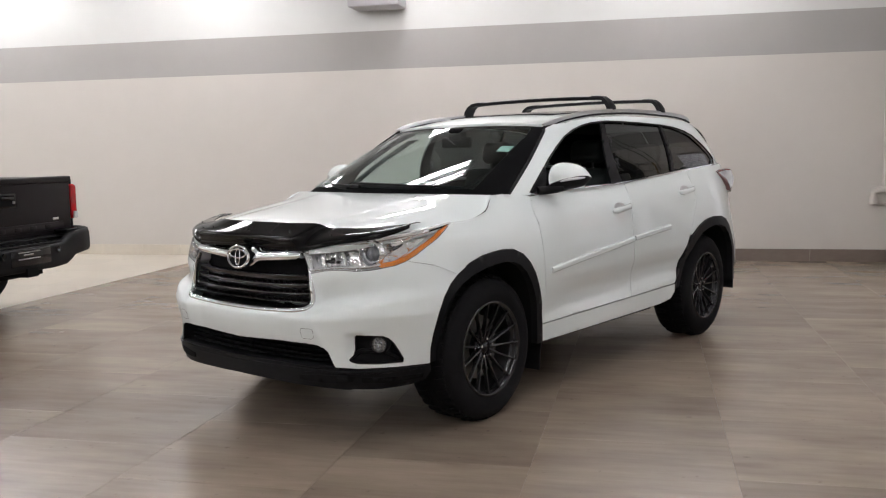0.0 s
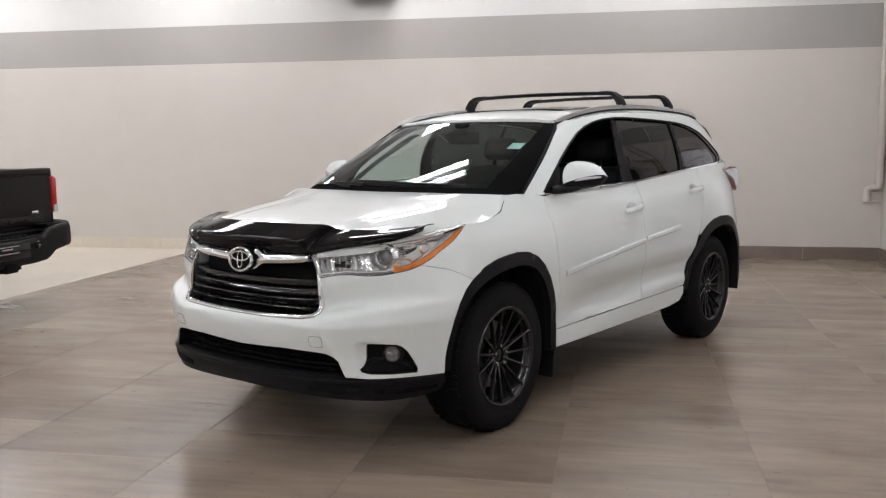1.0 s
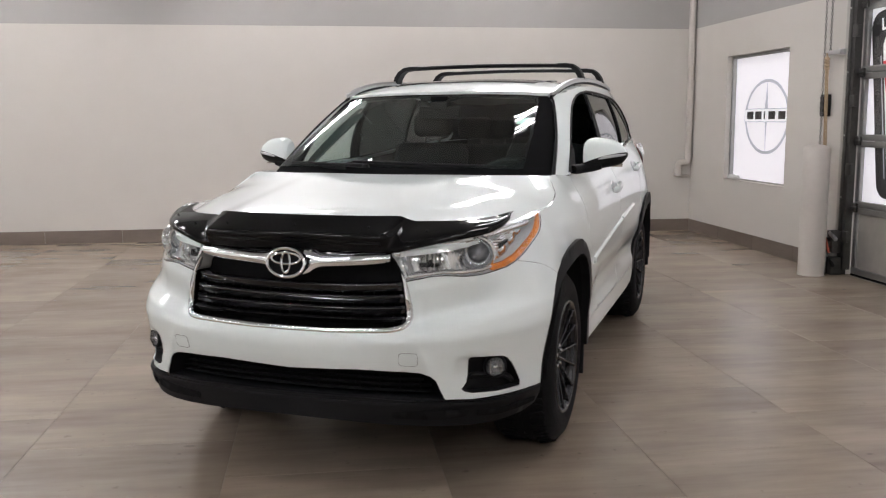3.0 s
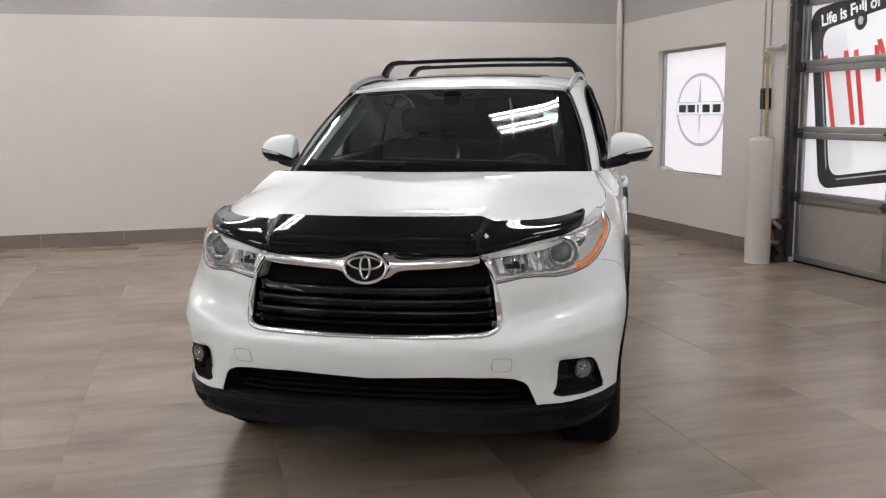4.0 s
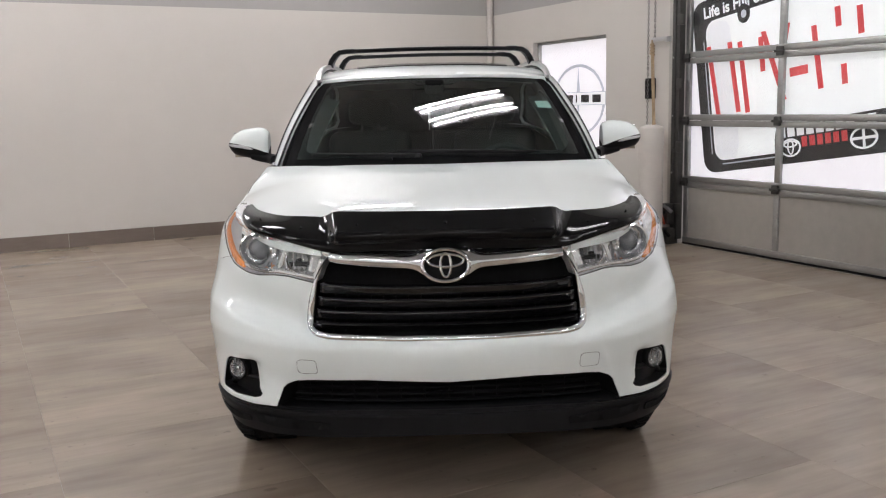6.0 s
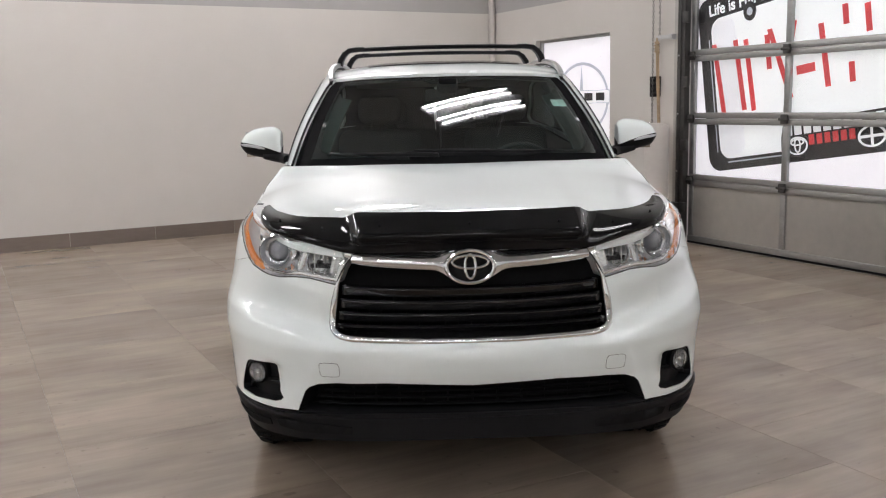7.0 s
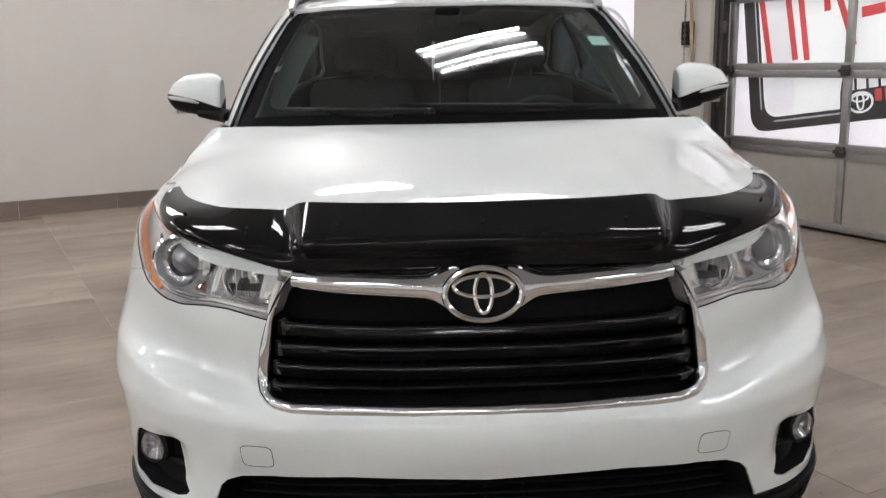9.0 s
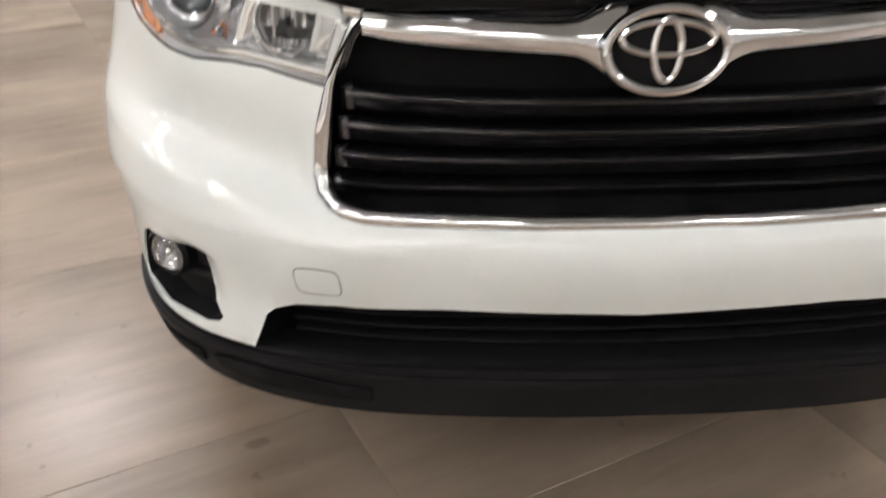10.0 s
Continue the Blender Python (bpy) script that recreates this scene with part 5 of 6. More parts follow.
WS = mirrored([(0, .004), (.35, .004), (.60, .004), (.70, .005), (.712, .03), (.705, .22), (.690, .40), (.672, .438), (.60, .442), (.30, .444), (0, .445)])
for sd in (1, -1):
    skinp = [(.727, 0), (.724, .03), (.717, .22), (.702, .40), (.684, .438), (.66, .4495), (1.2, .4495), (2.0, .4495), (2.8, .4495), (3.4, .4495), (R_END - .001, .4495), (R_END - .001, 0), (3.4, 0), (2.8, 0), (2.0, 0), (1.4, 0), (1.0, 0), (.86, 0)]
    panel("cabin_side", cabin, flank(skinp, sd), PAINT, car, .02, holes=[flank(DLO, sd)], step=.03, gap=.001, label="pearl white painted pillars and roof side")
    # glazing and its pillars
    front = [p for p in DLO if (p[0] < 1.2 and p[1] > .1) or (p[0] < 1.3 and p[1] < .1)]
    bottom = [(.865, .010), (.95, .006), (1.199, .004), (1.40, .004)]
    fg = bottom + [(1.63, .004), (1.26, .411), (1.038, .405), (.945, .384), (.883, .350), (.852, .29), (.837, .214), (.842, .12), (.852, .05)]
    if sd < 0:
        panel("front_window", cabin, flank(fg, sd), GLASS_SIDE, car, 0, step=.05, out=-.012, gap=-.004, label="clear front door window, wound up")
    panel("pillar_trim", cabin, flank([(1.625, .005), (1.742, .005), (1.343, .407), (1.276, .405)], sd), BLACK_PLASTIC, car, .01, step=.022, out=-.002, gap=.001, label="black pillar trim")
    rg = [(1.735, .003), (2.1, .004), (2.378, .004), (2.30, .391), (2.0, .402), (1.65, .411), (1.335, .417)]
    panel("rear_window", cabin, flank(rg, sd), GLASS_DARK, car, 0, step=.05, out=-.012, gap=-.006, label="dark tinted rear door window")
    panel("pillar_trim", cabin, flank([(2.372, .006), (2.42, .006), (2.348, .380), (2.302, .382)], sd), BLACK_PLASTIC, car, .01, step=.022, out=-.002, gap=.001, label="black pillar trim")
    qg = [(2.42, .004), (2.7, .003), (3.0, .005), (3.10, .018), (3.138, .066), (3.10, .12), (3.00, .222), (2.89, .305), (2.75, .347), (2.55, .374), (2.34, .390)]
    panel("quarter_window", cabin, flank(qg, sd), GLASS_DARK, car, 0, step=.05, out=-.012, gap=-.006, label="dark tinted quarter window")
    # bright strip and dark seal round the glazing
    d_ = np.array(DLO)
    lo_ = dense(d_[:10], .04, False)
    sweep(cabin(sd * lo_[:, 0], lo_[:, 1] - .004, .003), oval(.008, .007, 8, 3), CHROME, "belt_strip", car, "chrome belt strip")
    hi_ = dense(np.concatenate([d_[9:], d_[:1]]), .04, False)
    sweep(cabin(sd * hi_[:, 0], hi_[:, 1], .000), oval(.006, .006, 8), BLACK_PLASTIC, "window_seal", car, up=(0, .2, 1))
    # black corner by the mirror
    panel("mirror_sail", cabin, flank([(.855, .03), (.866, .012), (1.02, .006), (.99, .03), (.90, .12), (.845, .16)], sd), BLACK_PLASTIC, car, .01, step=.04, out=.004, gap=0)

# windscreen with its dark printed border
panel("windscreen", screen, [((.86 + .1 * max(0, y_ - .05)) * x_, min(max(y_, .035), .431)) for x_, y_ in WS if y_ > .02 or abs(x_) < .65], GLASS, car, 0, step=.02, out=-.004, gap=.003, label="clear laminated windscreen")
frit_in = mirrored([(0, .052), (.45, .052), (.545, .056), (.588, .085), (.602, .15), (.608, .24), (.608, .385), (.585, .414), (.40, .420), (.15, .420), (.10, .395), (0, .393)])
panel("windscreen_border", screen, WS, FRIT, car, .003, holes=[frit_in], step=.02, out=-.013, gap=.002, label="black printed windscreen border")
panel("service_sticker", screen, [(.530, .298), (.604, .300), (.603, .262), (.528, .262)], STICKER, car, 0, step=.05, out=-.012, gap=0, label="pale green service sticker")
for sg in (1, -1):
    e_ = np.array([(.718, .0), (.712, .05), (.705, .22), (.690, .40), (.675, .438)])
    e_ = dense(e_, .04, False)
    sweep(cabin(sg * e_[:, 0], e_[:, 1], .002), oval(.006, .005, 8), BLACK_PLASTIC, "pillar_seal", car)
cw = mirrored([(0, .0), (.4, .0), (.60, .0), (.72, .0), (.72, -.03), (.60, -.05), (.40, -.06), (0, -.06)])


def cowl(u, v, out=0.0):
    p = cabin(u, 0 * np.asarray(v), 0)
    return p + np.stack([0 * p[..., 0], np.asarray(v) * .9, -.022 + .10 * np.asarray(v) + out], -1)


panel("cowl", cowl, cw, BLACK_PLASTIC, car, .01, step=.05, gap=0, label="black plastic scuttle")
# wipers
for a, b, va, vb in ((.50, -.16, .020, .040), (-.08, -.60, .020, .036)):
    wp = new("wiper")
    wp.parent = car
    r_ = np.linspace(a, b, 14)
    pts = cabin(r_, np.linspace(va, vb, 14), .022)
    sweep(pts, oval(.006, .008, 8), BLACK_PLASTIC, "arm", wp, scale=[1.3, 1.2, 1.1] + [1] * 8 + [.9, .8, .6])
    sweep(cabin(np.linspace(a - .1, b - .03, 14), np.linspace(va, vb, 14), .010), oval(.004, .009, 8), BLACK_PLASTIC, "blade", wp)
    turned("pivot", [(.0005, .018), (.014, .016), (.018, 0)], BLACK_PLASTIC, wp, 14, "Z", m=Matrix.Translation(cabin(a, va, .012)))

# roof
RZC = gentle((.93, 1.0, 1.2, 1.5, 2.0, 2.6, 3.1, 3.42), (1.551, 1.570, 1.605, 1.634, 1.652, 1.648, 1.612, 1.560))
RW = gentle((.93, .955, .985, 1.06, 1.22, 1.5, 1.9, 2.4, 2.8, 3.08, 3.27, 3.38, 3.42), (.30, .42, .555, .612, .635, .648, .652, .645, .625, .585, .48, .35, .30))
RZE = gentle((.93, .985, 1.06, 1.22, 1.5, 1.9, 2.4, 2.8, 3.08, 3.27, 3.42), (1.549, 1.538, 1.538, 1.560, 1.588, 1.600, 1.600, 1.588, 1.565, 1.550, 1.555))


def roof(x, y, out=0.0):
    x, y = np.asarray(x, float), np.asarray(y, float)
    a = np.clip(np.abs(x) / RW(y), 0, 1)
    return np.stack([x, y, RZE(y) + (RZC(y) - RZE(y)) * (1 - a ** 2.6) + out], -1)


r_ = np.linspace(0, R_END, 70)
half = [(float(_E[0](q)), float(_E[1](q))) for q in r_]
half[0], half[-1] = (0, half[0][1]), (0, half[-1][1])
panel("roof", roof, mirrored(half), PAINT, car, .015, step=.04, gap=0, label="pearl white painted roof")
panel("sunroof", roof, rounded(mirrored([(0, 1.28), (.40, 1.30), (.42, 1.34), (.42, 1.95), (.40, 1.98), (0, 1.99)]), .25, 1), BLACK_GLOSS, car, .008, step=.05, out=.005, gap=0, label="dark glass sunroof")
for sd in (1, -1):
    y_ = np.concatenate([np.linspace(.95, 1.2, 8), np.linspace(1.28, 2.75, 18), np.linspace(2.8, 3.02, 6)])
    xr = gentle((.95, 1.1, 1.3, 1.9, 2.6, 3.02), (.588, .600, .605, .608, .602, .585))(y_)
    zr = gentle((.95, 1.02, 1.12, 1.3, 1.5, 1.8, 2.1, 2.6, 2.9, 3.02), (1.538, 1.555, 1.580, 1.609, 1.630, 1.646, 1.652, 1.645, 1.628, 1.604))(y_)
    sweep(np.stack([sd * xr, y_, zr], 1), [(-.012, -.02), (.012, -.02), (.015, -.006), (.009, .004), (-.009, .004), (-.015, -.006)], SATIN, "roof_rail", car, "satin silver roof rail", scale=[.6, .8, .95] + [1] * 26 + [.9, .8, .5])
    sweep(np.stack([sd * xr, y_, zr - .024], 1), oval(.009, .009, 8), BLACK_PLASTIC, "rail_gasket", car)

# mirrors
for sd in (1, -1):
    mr = new("wing_mirror")
    mr.parent = car
    nu_, na_ = 16, 14
    U_ = [0, .02, .06, .14, .24, .34, .44, .54, .64, .72, .80, .87, .92, .96, .985, 1]
    TOP = gentle((0, .25, .6, .85, 1), (1.300, 1.311, 1.303, 1.280, 1.248))
    BOT = gentle((0, .4, .85, 1), (1.146, 1.158, 1.180, 1.205))
    CUT = gentle((0, .3, .6, 1), (1.190, 1.212, 1.228, 1.238))
    FRONT = gentle((0, .5, .85, 1), (.078, .074, .056, .034))
    END = gentle((0, .04, .12, .85, .95, 1), (.80, .93, 1, 1, .9, .55))

    def shell(name, upper, mat, label):
        vs = []
        for u in U_:
            zt, zb = TOP(u), BOT(u)
            mid, h = (zt + zb) / 2, (zt - zb) / 2 * END(u)
            a0 = math.asin(max(-.95, min(.95, (CUT(u) - mid) / h)))
            for i in range(na_):
                k = i / (na_ - 1)
                an = a0 + (math.pi - a0) * k if upper else a0 - (math.pi + a0) * k
                c_, s2 = math.cos(an), math.sin(an)
                y_ = .712 + .030 * u - (FRONT(u) * END(u) if c_ > 0 else .032) * math.copysign(abs(c_) ** .85, c_)
                vs.append((sd * (.815 + .203 * u), y_, mid + h * math.copysign(abs(s2) ** .9, s2)))
        fs = [(r * na_ + i, r * na_ + i + 1, (r + 1) * na_ + i + 1, (r + 1) * na_ + i) for r in range(nu_ - 1) for i in range(na_ - 1)]
        fs += [tuple(range(na_)), tuple(range((nu_ - 1) * na_, nu_ * na_))]
        mesh_ob(name, vs, fs, mat, mr, label, sharp=[(i, i + 1) for i in range(na_ - 1)])
    shell("cap", True, PAINT, "pearl white mirror cap")
    shell("lower_shell", False, BLACK_PLASTIC, "black mirror shell")
    pts = [(sd * (.89 + .125 * q), .712 + .03 * (.37 + .6 * q) - FRONT(.37 + .6 * q) * END(.37 + .6 * q) * .99, CUT(.37 + .6 * q) - .010) for q in np.linspace(0, 1, 10)]
    sweep(pts, oval(.003, .007, 8), LENS_WHITE, "indicator", mr, "clear indicator strip", scale=[.3, .7, 1, 1, 1, 1, 1, 1, .8, .4])
    boxed("glass", min(sd * .825, sd * .995), max(sd * .825, sd * .995), .742, .748, 1.165, 1.285, CHROME, mr, .002)
    sweep([(sd * .90, .69, 1.172), (sd * .85, .685, 1.166), (sd * .81, .67, 1.160), (sd * .785, .64, 1.156), (sd * .768, .60, 1.156)], oval(.034, .024, 12, 2.5), BLACK_PLASTIC, "stalk", mr, up=(0, 0, 1), scale=[.7, 1, 1, 1, .9])

# tail lamps
for sd in (1, -1):
    tl = [(4.62, 1.205), (4.80, 1.222), (5.05, 1.21), (5.10, 1.12), (4.98, 1.03), (4.86, 1.05), (4.75, 1.13)]
    proud = lambda s, z, o=0.0: skin(s, z, np.asarray(o) + .066 * np.clip((np.abs(s) - 4.62) / .26, 0, 1) ** 1.4 * np.clip((z - .98) / .16, 0, 1))
    lamp = panel("tail_lamp", proud, flank(tl, sd), TAIL_SMOKE, car, .03, step=.03, out=.004, gap=0, label="red and clear tail lamp")
    panel("clear_lens", proud, flank([(4.66, 1.196), (4.80, 1.210), (4.90, 1.205), (4.89, 1.09), (4.84, 1.07), (4.76, 1.14)], sd), LENS_WHITE, lamp, .004, step=.03, out=.0075, gap=0, label="clear reversing lens")
    panel("fuel_flap" if sd > 0 else "rear_badge_strip", skin, flank(rounded([(4.30, 1.00), (4.44, 1.005), (4.445, 1.12), (4.305, 1.115)], .2, 2), sd), PAINT, car, .003, step=.03, out=.0015, gap=0, label="pearl white flap")
panel("tail_spoiler", roof, mirrored([(0, 3.24), (.50, 3.18), (.50, 3.24), (.40, 3.40), (0, 3.418)]), PAINT, car, .03, step=.05, out=.014, gap=0, label="pearl white roof spoiler")

for sd in (1, -1):
    sweep([(sd * .558, 3.19, 1.545), (sd * .585, 3.225, 1.50), (sd * .608, 3.255, 1.45), (sd * .628, 3.28, 1.40)], oval(.012, .022, 8), BLACK_GLOSS, "spoiler_fin", car, "gloss black fin beside the rear glass", up=(0, 1, 0), scale=[.4, 1, .9, .4])

# dark floor pan that closes the body below
def tray(x, y, out=0.0):
    x, y = np.asarray(x, float), np.asarray(y, float)
    # dipped behind the nose to keep light off the floor beneath
    return np.stack([x, y, .285 - .10 * np.clip((y + .74) / .26, 0, 1) + .09 * np.clip((y - .3) / .1, 0, 1) + .085 * np.clip((np.abs(x) - .28) / .28, 0, 1) * np.clip((-.1 - y) / .3, 0, 1) + out], -1)


pan = [(0, -.76), (.28, -.74), (.46, -.66), (.60, -.50), (.62, -.42), (.58, -.38), (.58, .44), (.68, .50), (.68, 2.2), (.60, 2.3), (.60, 3.15), (.74, 3.3), (.60, 3.58), (0, 3.70)]
panel("underbody", tray, mirrored(pan), BLACK_DEEP, car, .02, step=.2, gap=0)
boxed("bulkhead", -.72, .72, .20, .34, .4, 1.10, BLACK_DEEP, car)
boxed("engine_block", -.50, .50, -.62, .1, .42, .90, BLACK_DEEP, car, .05)
for sy in (.027, 2.725):
    boxed("axle", -.75, .75, sy - .04, sy + .04, .33, .41, BLACK_DEEP, car, .02)

# inside
boxed("cabin_floor", -.76, .76, .34, 3.5, .44, .50, CABIN_DARK, car)
bm = bmesh.new()
box(bm, -.72, .72, .34, .80, .72, 1.02, .06, 3)
box(bm, -.70, .70, .26, .62, .95, 1.085, .05, 3)
box(bm, .18, .58, .50, .80, 1.0, 1.125, .04, 3)
part("dashboard", bm, CABIN_DARK, car, "charcoal dashboard", True)
boxed("centre_console", -.16, .16, .75, 1.75, .5, .86, CABIN_DARK, car, .04)
st = new("steering_wheel")
st.parent = car
st.matrix_local = pose(.37, .86, 1.02, 64)
sweep([(.185 * math.cos(t), .185 * math.sin(t), 0) for t in (2 * math.pi * i / 32 for i in range(32))], oval(.014, .014, 10), CABIN_DARK, "rim", st, closed=True)
turned("hub", [(.0005, .03), (.06, .024), (.075, 0), (.05, -.10)], CABIN_DARK, st, 20, "Z")
boxed("spoke", -.175, .175, -.02, .02, -.008, .008, SATIN, st, .006)


def seat(px, py, wide=.55, back=.68):
    s = new("seat")
    s.parent = car
    s.matrix_local = pose(px, py, .50)
    boxed("cushion", -wide / 2, wide / 2, -.27, .25, .10, .30, SEAT, s, .06, seg=3)
    boxed("backrest", -wide / 2, wide / 2, -.07, .08, 0, back, SEAT, s, .07, seg=4, m=pose(0, .22, .24, -14))
    for q in ([0] if wide < .7 else [-.36, .36]):
        boxed("headrest", q - .13, q + .13, -.045, .055, back + .04, back + .20, SEAT, s, .048, seg=4, m=pose(0, .22, .24, -14))
        for e_ in (-.05, .05):
            boxed("headrest_post", q + e_ - .006, q + e_ + .006, -.004, .008, back - .02, back + .08, RIM_DARK, s, m=pose(0, .22, .24, -14))


seat(.38, 1.46, .50, .53), seat(-.38, 1.46, .50, .53), seat(0, 2.35, 1.30, .50), seat(0, 3.05, 1.15, .48)
panel("headliner", roof, mirrored([(0, 1.02), (.50, 1.04), (.58, 1.2), (.58, 3.0), (.40, 3.25), (0, 3.3)]), HEADLINER, car, .01, step=.1, out=-.045, gap=0)
for sd in (1, -1):
    panel("pillar_cover", cabin, flank([(.575, .06), (.735, .0), (.86, .05), (.83, .21), (.87, .35), (.94, .39), (.70, .44), (.55, .41), (.565, .30), (.585, .15)], sd), PILLAR_TRIM, car, .01, step=.04, out=-.085, gap=0, label="dark grey-green pillar cover")
    panel("door_card", skin, flank([(1.95, .45), (3.66, .47), (3.9, .80), (4.2, .9), (4.6, .82), (4.75, .5), (S_END - .01, .45), (S_END - .01, 1.26), (4.4, 1.23), (3.4, 1.17), (2.0, 1.115)], sd), CABIN_DARK, car, .02, step=.1, out=-.045, gap=0)
    panel("cabin_lining", cabin, flank([(.72, .002), (.70, .44), (1.2, .447), (2.8, .447), (R_END - .01, .447), (R_END - .01, .002), (3.4, .002), (2.0, .002), (1.0, .002)], sd), CABIN_DARK, car, .006, holes=[flank(inset(DLO, -.012), sd)], step=.06, out=-.030, gap=0)
    sweep([(sd * -.0 + sd * .05, .88, 1.44), (sd * .02, .87, 1.45)], oval(.01, .01, 6), CABIN_DARK, "mirror_stem", car) if sd > 0 else None
boxed("rear_view_mirror", -.115, .115, -.015, .02, -.035, .035, BLACK_DEEP, car, .014, m=pose(0, .86, 1.44))
boxed("sensor_housing", -.05, .05, -.03, .05, -.05, .03, BLACK_DEEP, car, .02, m=pose(0, .86, 1.50))


# wheels
def wheel(px, py, sd):
    w = new("wheel")
    w.parent = car
    w.matrix_local = pose(px, py, .372) @ Matrix.Diagonal((sd, 1, 1, 1))
    tyre = [(.243, .030), (.262, .036), (.30, .040), (.335, .030), (.358, .012), (.368, -.012), (.372, -.05), (.372, -.165), (.368, -.20), (.355, -.225), (.31, -.25), (.262, -.245), (.243, -.235)]
    turned("tyre", tyre, RUBBER, w, 72, "X", closed=True, angle=60)
    bm = bmesh.new()
    for k in range(72):
        t = 2 * math.pi * k / 72
        for a, b in ((.018, -.055), (-.095, -.055 - .04), (-.13, -.20)):
            m_ = pose(0, 0, 0, math.degrees(t)) @ pose(0, 0, .3725, 0, 0, 12 * (1 if k % 2 else -1))
            if a > 0:
                box(bm, -.05, .002, -.0085, .0085, -.02, .0015, m=m_ @ pose(.0, 0, -.003, 0, 14))
            else:
                box(bm, b, a, -.010, .010, -.012, .0025, m=m_)
    part("tread", bm, RUBBER, w)["kind"] = "stuff"
    rim = new("rim")
    rim.parent = w
    turned("barrel", [(.246, .026), (.236, .030), (.230, .022), (.226, -.01), (.215, -.04), (.212, -.2), (.23, -.23)], RIM_DARK, rim, 64, "X", angle=50)
    turned("lip", [(.247, .020), (.249, .030), (.243, .037), (.234, .034), (.229, .022)], RIM_GREY, rim, 72, "X", angle=70)
    turned("step", [(.231, .010), (.222, .004), (.218, -.010)], RIM_GREY, rim, 72, "X", angle=70)
    for k in range(15):
        t = 2 * math.pi * k / 15
        pts = [(-.024 + .048 * q ** .75, .045 * math.cos(t) + (.189 * q) * math.cos(t), .045 * math.sin(t) + (.189 * q) * math.sin(t)) for q in np.linspace(0, 1, 8)]
        sweep(pts, [(-.0062, -.016), (.0062, -.016), (.0050, .006), (0, .009), (-.0050, .006)], RIM_GREY, "spoke", rim, up=(1, 0, 0), scale=[1.9, 1.45, 1.1, .92, .84, .82, .9, 1.15])
    turned("centre", [(.0005, -.014), (.030, -.013), (.034, -.026), (.058, -.026), (.066, -.016), (.078, -.012), (.084, -.018), (.086, -.05)], RIM_GREY, rim, 40, "X", angle=40)
    for k in range(5):
        t = 2 * math.pi * k / 5 + .3
        turned("lug_nut", [(.0005, .004), (.007, .003), (.009, -.002), (.010, -.026)], CHROME, rim, 8, "X", m=pose(0, .048 * math.cos(t), .048 * math.sin(t)))
    turned("centre_cap", [(.0005, -.008), (.022, -.009), (.028, -.013), (.029, -.024)], BLACK_GLOSS, rim, 24, "X")
    turned("brake_disc", [(.06, -.06), (.165, -.062), (.165, -.085), (.06, -.085)], BRAKE, w, 48, "X", closed=True)
    boxed("brake_caliper", -.12, -.04, -.05, .05, .10, .185, STEEL_DARK, w, .015, m=pose(0, 0, 0, 65))
    return w


for px, py, sd in ((.835, .027, 1), (-.835, .027, -1), (.835, 2.725, 1), (-.835, 2.725, -1)):
    wheel(px, py, sd)

# roof rack cross bars, clamped to the rails
def cross_bar(y, zr, half_w):
    rk = empty("roof_rack_bar", pose(0, y, zr), label="black aluminium cross bar clamped to the roof rails", category="roof rack", group="roof rack bars")
    x_ = np.linspace(-half_w + .05, half_w - .05, 24)
    pts = np.stack([x_, 0 * x_, .074 + .012 * (1 - (x_ / half_w) ** 2)], 1)
    sweep(pts, oval(.030, .0125, 12, 2.4), BLACK_PLASTIC, "bar", rk)
    for sg in (1, -1):
        h = half_w
        sec = [(-.042, -.016), (.042, -.016), (.042, .012), (.02, .018), (-.02, .018), (-.042, .012)]
        sweep([(sg * (h + .028), 0, -.012), (sg * (h + .02), 0, .018), (sg * (h - .002), 0, .052), (sg * (h - .03), 0, .073), (sg * (h - .07), 0, .079), (sg * (h - .12), 0, .081)], sec, BLACK_PLASTIC, "foot", rk, up=[Vector((sg, 0, .25)), Vector((sg, 0, .4)), Vector((sg * .8, 0, .8)), Vector((sg * .2, 0, 1)), Vector((0, 0, 1)), Vector((0, 0, 1))], scale=[1, 1, .95, .85, .8, .7])
    return rk


cross_bar(1.77, 1.648, .575)
cross_bar(2.51, 1.652, .575)

# ---- dark pickup standing on the cream tiles ----
TRUCK = pose(-4.09, -.09, 0, 0, 0, 114)   # tail centre; its tail faces local -y
tk = empty("pickup_truck", TRUCK, label="charcoal pickup truck with its tailgate towards the hall", category="truck")
tg = new("tailgate")
tg.parent = tk
bm = bmesh.new()
box(bm, -.82, .82, -.03, .03, .70, 1.19, .02, 3), box(bm, -.82, .82, -.05, .03, 1.165, 1.225, .015, 3), box(bm, -.70, .70, -.038, 0, .74, .82, .012, 2)
part("gate_skin", bm, TRUCK_PAINT, tg, smooth=True)
boxed("handle_bezel", -.115, .115, -.034, -.02, .972, 1.098, BLACK_GLOSS, tg, .012)
boxed("handle_recess", -.10, .10, -.036, -.02, .985, 1.085, BLACK_DEEP, tg, .01)
turned("lock", [(.0005, -.006), (.011, -.005), (.013, .004)], SATIN, tg, 14, "Y", m=pose(.075, -.04, 1.02))
boxed("handle", -.075, .075, -.046, -.03, 1.04, 1.07, BLACK_GLOSS, tg, .006)
for i in range(6):
    boxed("bar", -.50 + .19 * i, -.42 + .19 * i, -.0405, -.036, .762, .798, TRUCK_PAINT, tg, .003)
boxed("badge", .56, .64, -.034, -.028, .835, .86, CHROME, tg, .003)
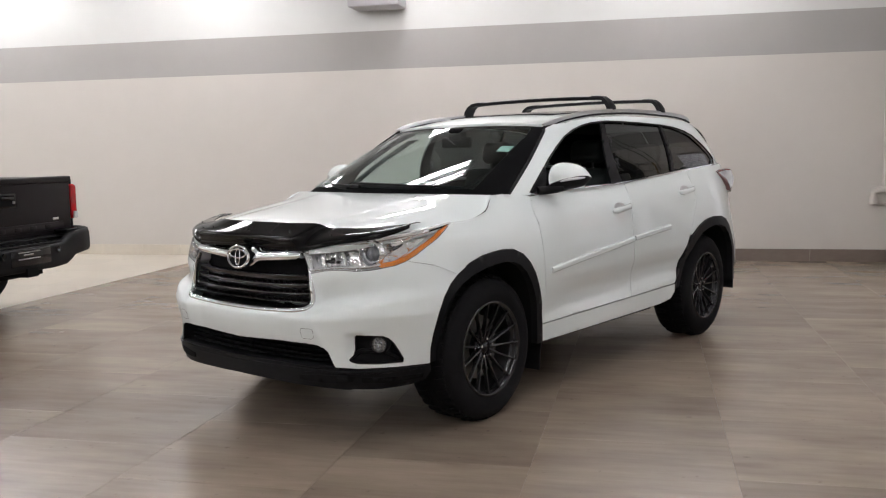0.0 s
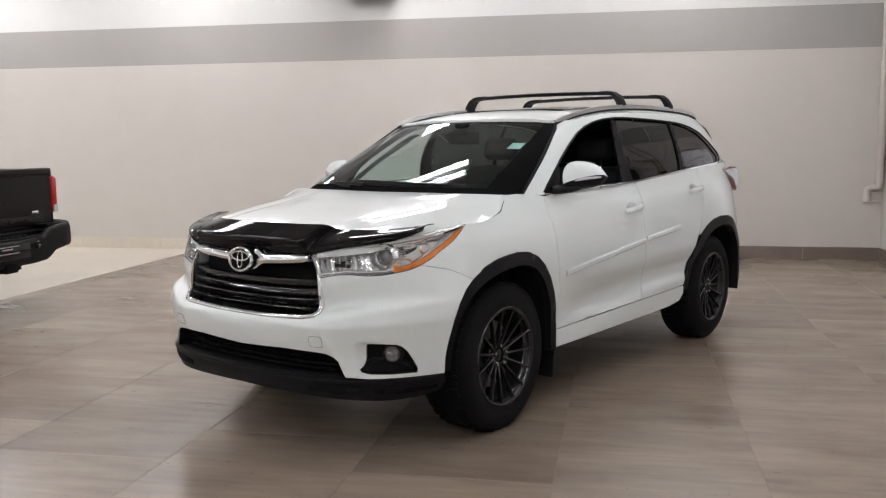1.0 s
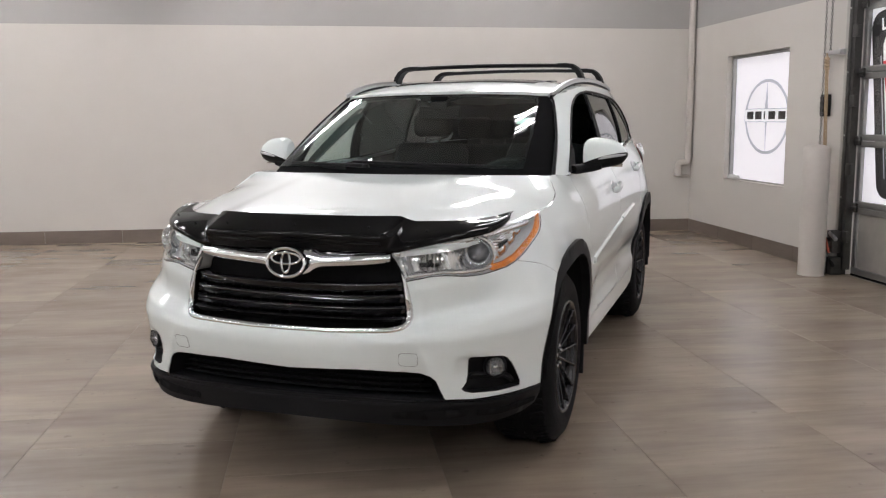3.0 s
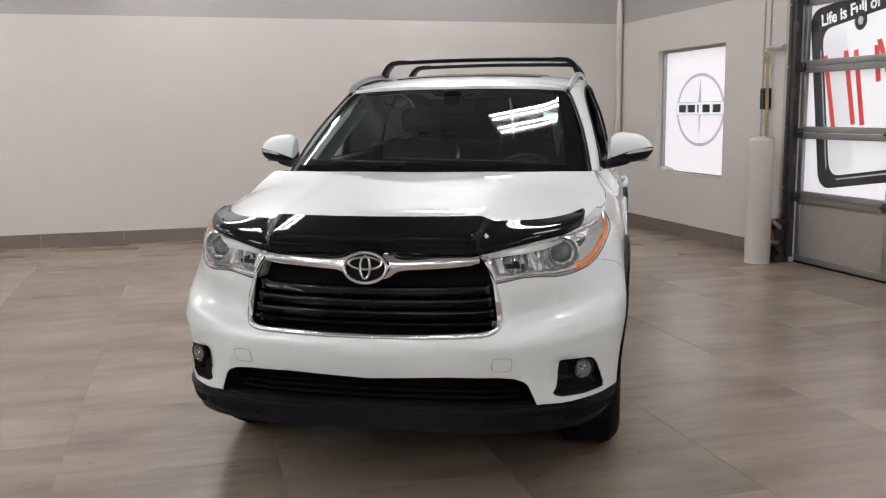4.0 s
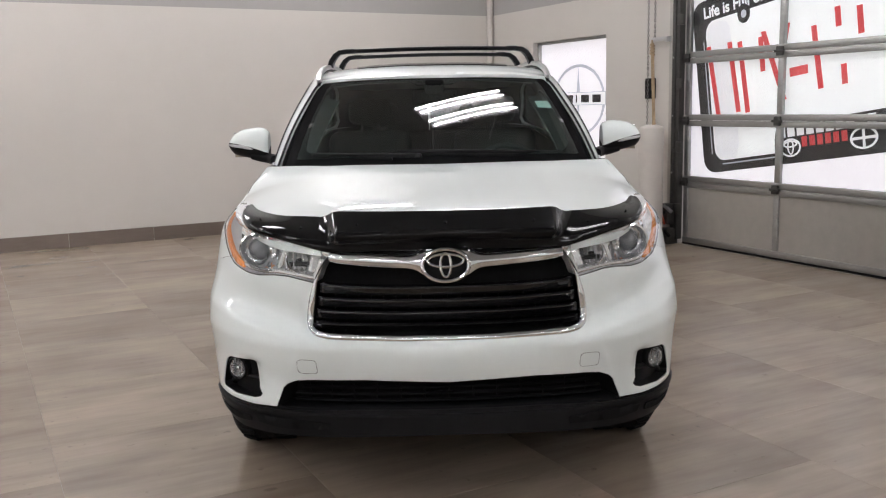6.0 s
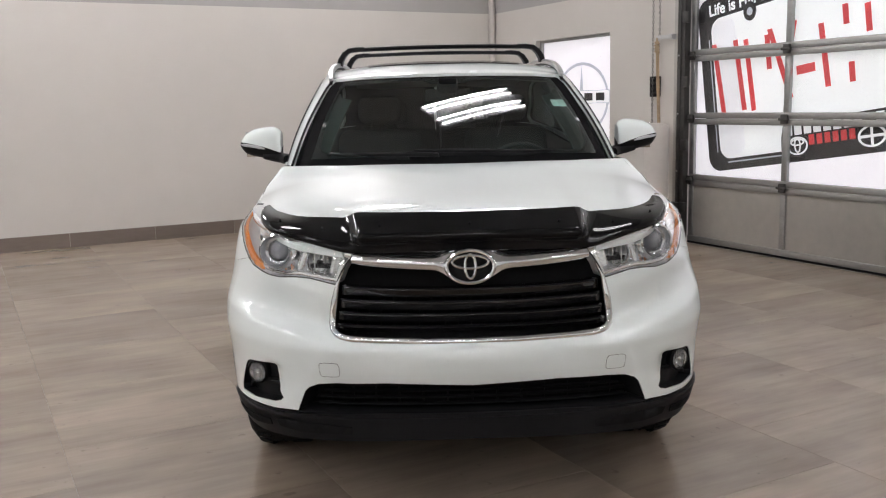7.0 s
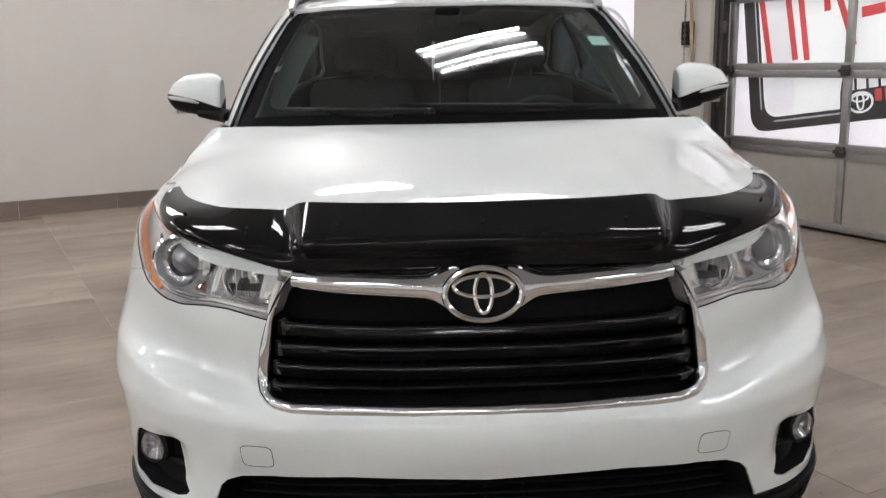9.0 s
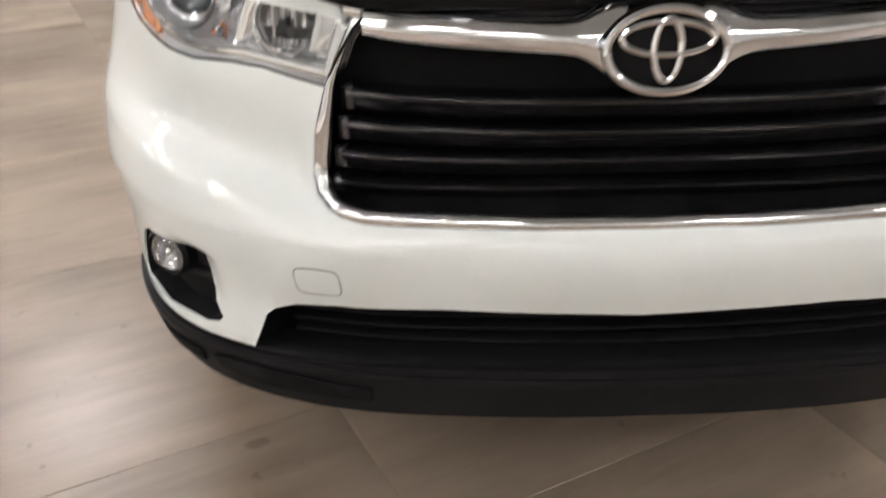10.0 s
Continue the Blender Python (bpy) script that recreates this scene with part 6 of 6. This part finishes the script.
for sd in (1, -1):
    boxed("bedside", min(sd * .835, sd * .90), max(sd * .835, sd * .90), .0, 1.9, .62, 1.215, TRUCK_PAINT, tk, .03, seg=3)
    bm = box(bmesh.new(), min(sd * .83, sd * .905), max(sd * .83, sd * .905), -.045, .09, .83, 1.15, .034, 4)
    tl_ = part("tail_lamp", bm, RED, tk, "red tail lamp", True)
    boxed("reverse_lens", min(sd * .842, sd * .89), max(sd * .842, sd * .89), -.05, -.03, .835, .90, LENS_WHITE, tl_, .008)
    boxed("cab_side", min(sd * .72, sd * .90), max(sd * .72, sd * .90), 1.95, 4.2, .50, 1.25, TRUCK_PAINT, tk, .05, seg=3)
    wl = new("wheel")
    wl.parent = tk
    wl.matrix_local = pose(sd * .83, 1.05, .38) @ Matrix.Diagonal((sd, 1, 1, 1))
    turned("tyre", [(.22, .02), (.30, .03), (.36, 0), (.38, -.04), (.38, -.18), (.36, -.22), (.25, -.24), (.22, -.22)], RUBBER, wl, 40, "X", closed=True, angle=60)
    turned("rim", [(.0005, -.02), (.08, -.01), (.20, -.03), (.225, .015)], RIM_GREY, wl, 32, "X")
boxed("bed_floor", -.75, .75, .0, 1.9, .62, .68, BLACK_DEEP, tk)
bp = new("rear_bumper")
bp.parent = tk
xs = [-.88, -.905, -.89, -.83, -.70, -.58, -.52, -.46, -.30, 0, .30, .46, .52, .58, .70, .83, .89, .905, .88]
ys = [.20, .06, -.08, -.15, -.175, -.185, -.19, -.195, -.20, -.20, -.20, -.195, -.19, -.185, -.175, -.15, -.08, .06, .20]
zs = [.665, .66, .655, .645, .635, .62, .585, .555, .545, .545, .545, .555, .585, .62, .635, .645, .655, .66, .665]
sweep([(x_, y_, z_) for x_, y_, z_ in zip(xs, ys, zs)], oval(.045, .105, 16, 4), BLACK_PLASTIC, "bumper_bar", bp, angle=60)
boxed("bumper_core", -.86, .86, -.13, .05, .52, .66, BLACK_DEEP, bp, .03)
boxed("step_pad", -.44, .44, -.215, -.02, .648, .668, BLACK_PLASTIC, bp, .006)
for sd in (1, -1):
    boxed("corner_pad", min(sd * .56, sd * .86), max(sd * .56, sd * .86), -.17, -.03, .735, .752, BLACK_PLASTIC, bp, .006)
    for k in range(7):
        boxed("tread", sd * (.60 + .036 * k) - .010, sd * (.60 + .036 * k) + .010, -.15, -.05, .752, .757, BLACK_GLOSS, bp, .002)
    turned("hook_hole", [(.030, -.012), (.026, -.016), (.018, -.006), (.0005, .004)], BLACK_GLOSS, bp, 20, "Y", m=pose(sd * .33, -.245, .60))
for k in range(11):
    boxed("tread", -.40 + .08 * k - .014, -.40 + .08 * k + .014, -.20, -.10, .668, .673, BLACK_GLOSS, bp, .002)
for k in range(2):
    boxed("bar", -.16, .10, -.2535, -.249, .61 - .055 * k, .618 - .055 * k, SATIN, bp)
boxed("plate_recess", -.24, .24, -.250, -.22, .50, .63, BLACK_GLOSS, bp, .006)
boxed("plate_light", -.10, .02, -.256, -.24, .585, .60, CHROME, bp, .005)
boxed("tow_hitch", -.07, .07, -.26, .1, .40, .48, BLACK_DEEP, bp, .01)
boxed("chassis", -.55, .55, .1, 4.2, .35, .62, BLACK_DEEP, tk)
boxed("spare_wheel", -.35, .35, .25, .95, .30, .50, RUBBER, tk, .08)
bm = bmesh.new()
box(bm, -.80, .80, 2.0, 3.6, 1.25, 1.78, .12, 3)
part("cab", bm, TRUCK_PAINT, tk, smooth=True)
boxed("bonnet", -.88, .88, 4.1, 5.0, .50, 1.15, TRUCK_PAINT, tk, .08)

# ---- floor tiles ----
TX = TY = .868
def tile_mesh(name, w, d, mat):
    bm = box(bmesh.new(), .001, w - .001, .001, d - .001, -.02, 0)
    tops = [e for e in bm.edges if e.verts[0].co.z > -.001 and e.verts[1].co.z > -.001]
    bmesh.ops.bevel(bm, geom=tops, offset=.0008, segments=1, affect="EDGES")
    me = bpy.data.meshes.new(name)
    bm.to_mesh(me)
    bm.free()
    me.materials.append(mat)
    return me


fl, flc = bpy.data.objects["floor"], bpy.data.objects["floor_cream"]
# square tiles in columns, every other column shifted by half a tile; cut along the walls
cuts = {}
for i in range(-3, 8):
    xa, xb = max(-2.43 - TX * (i + 1), SPLIT), min(-2.43 - TX * i, .05)
    if xb - xa < .02:
        continue
    j = 0
    while True:
        yb = -.08 + (.434 if i % 2 == 0 else .868) - TY * j
        ya, yb = max(yb - TY, HALL_Y), min(yb, -.0005)
        j += 1
        if ya <= HALL_Y:
            break
        if yb - ya < .02:
            continue
        key = (round(xb - xa, 4), round(yb - ya, 4))
        if key not in cuts:
            cuts[key] = tile_mesh("tile", *key, FLOOR_TILE)
        o = new("tile", cuts[key])
        o.parent = fl
        o.matrix_local = pose(xa, ya, 0)
CM = tile_mesh("tile_cream", .6, .6, CREAM_TILE)
k = 0
for i in range(14):
    for j in range(26):
        xa, ya = SPLIT - .6 * (i + 1), -.6 * (j + 1)
        if k < 290:
            o = new("tile", CM)
            o.parent = flc
            o.matrix_local = pose(xa, ya, 0)
            k += 1
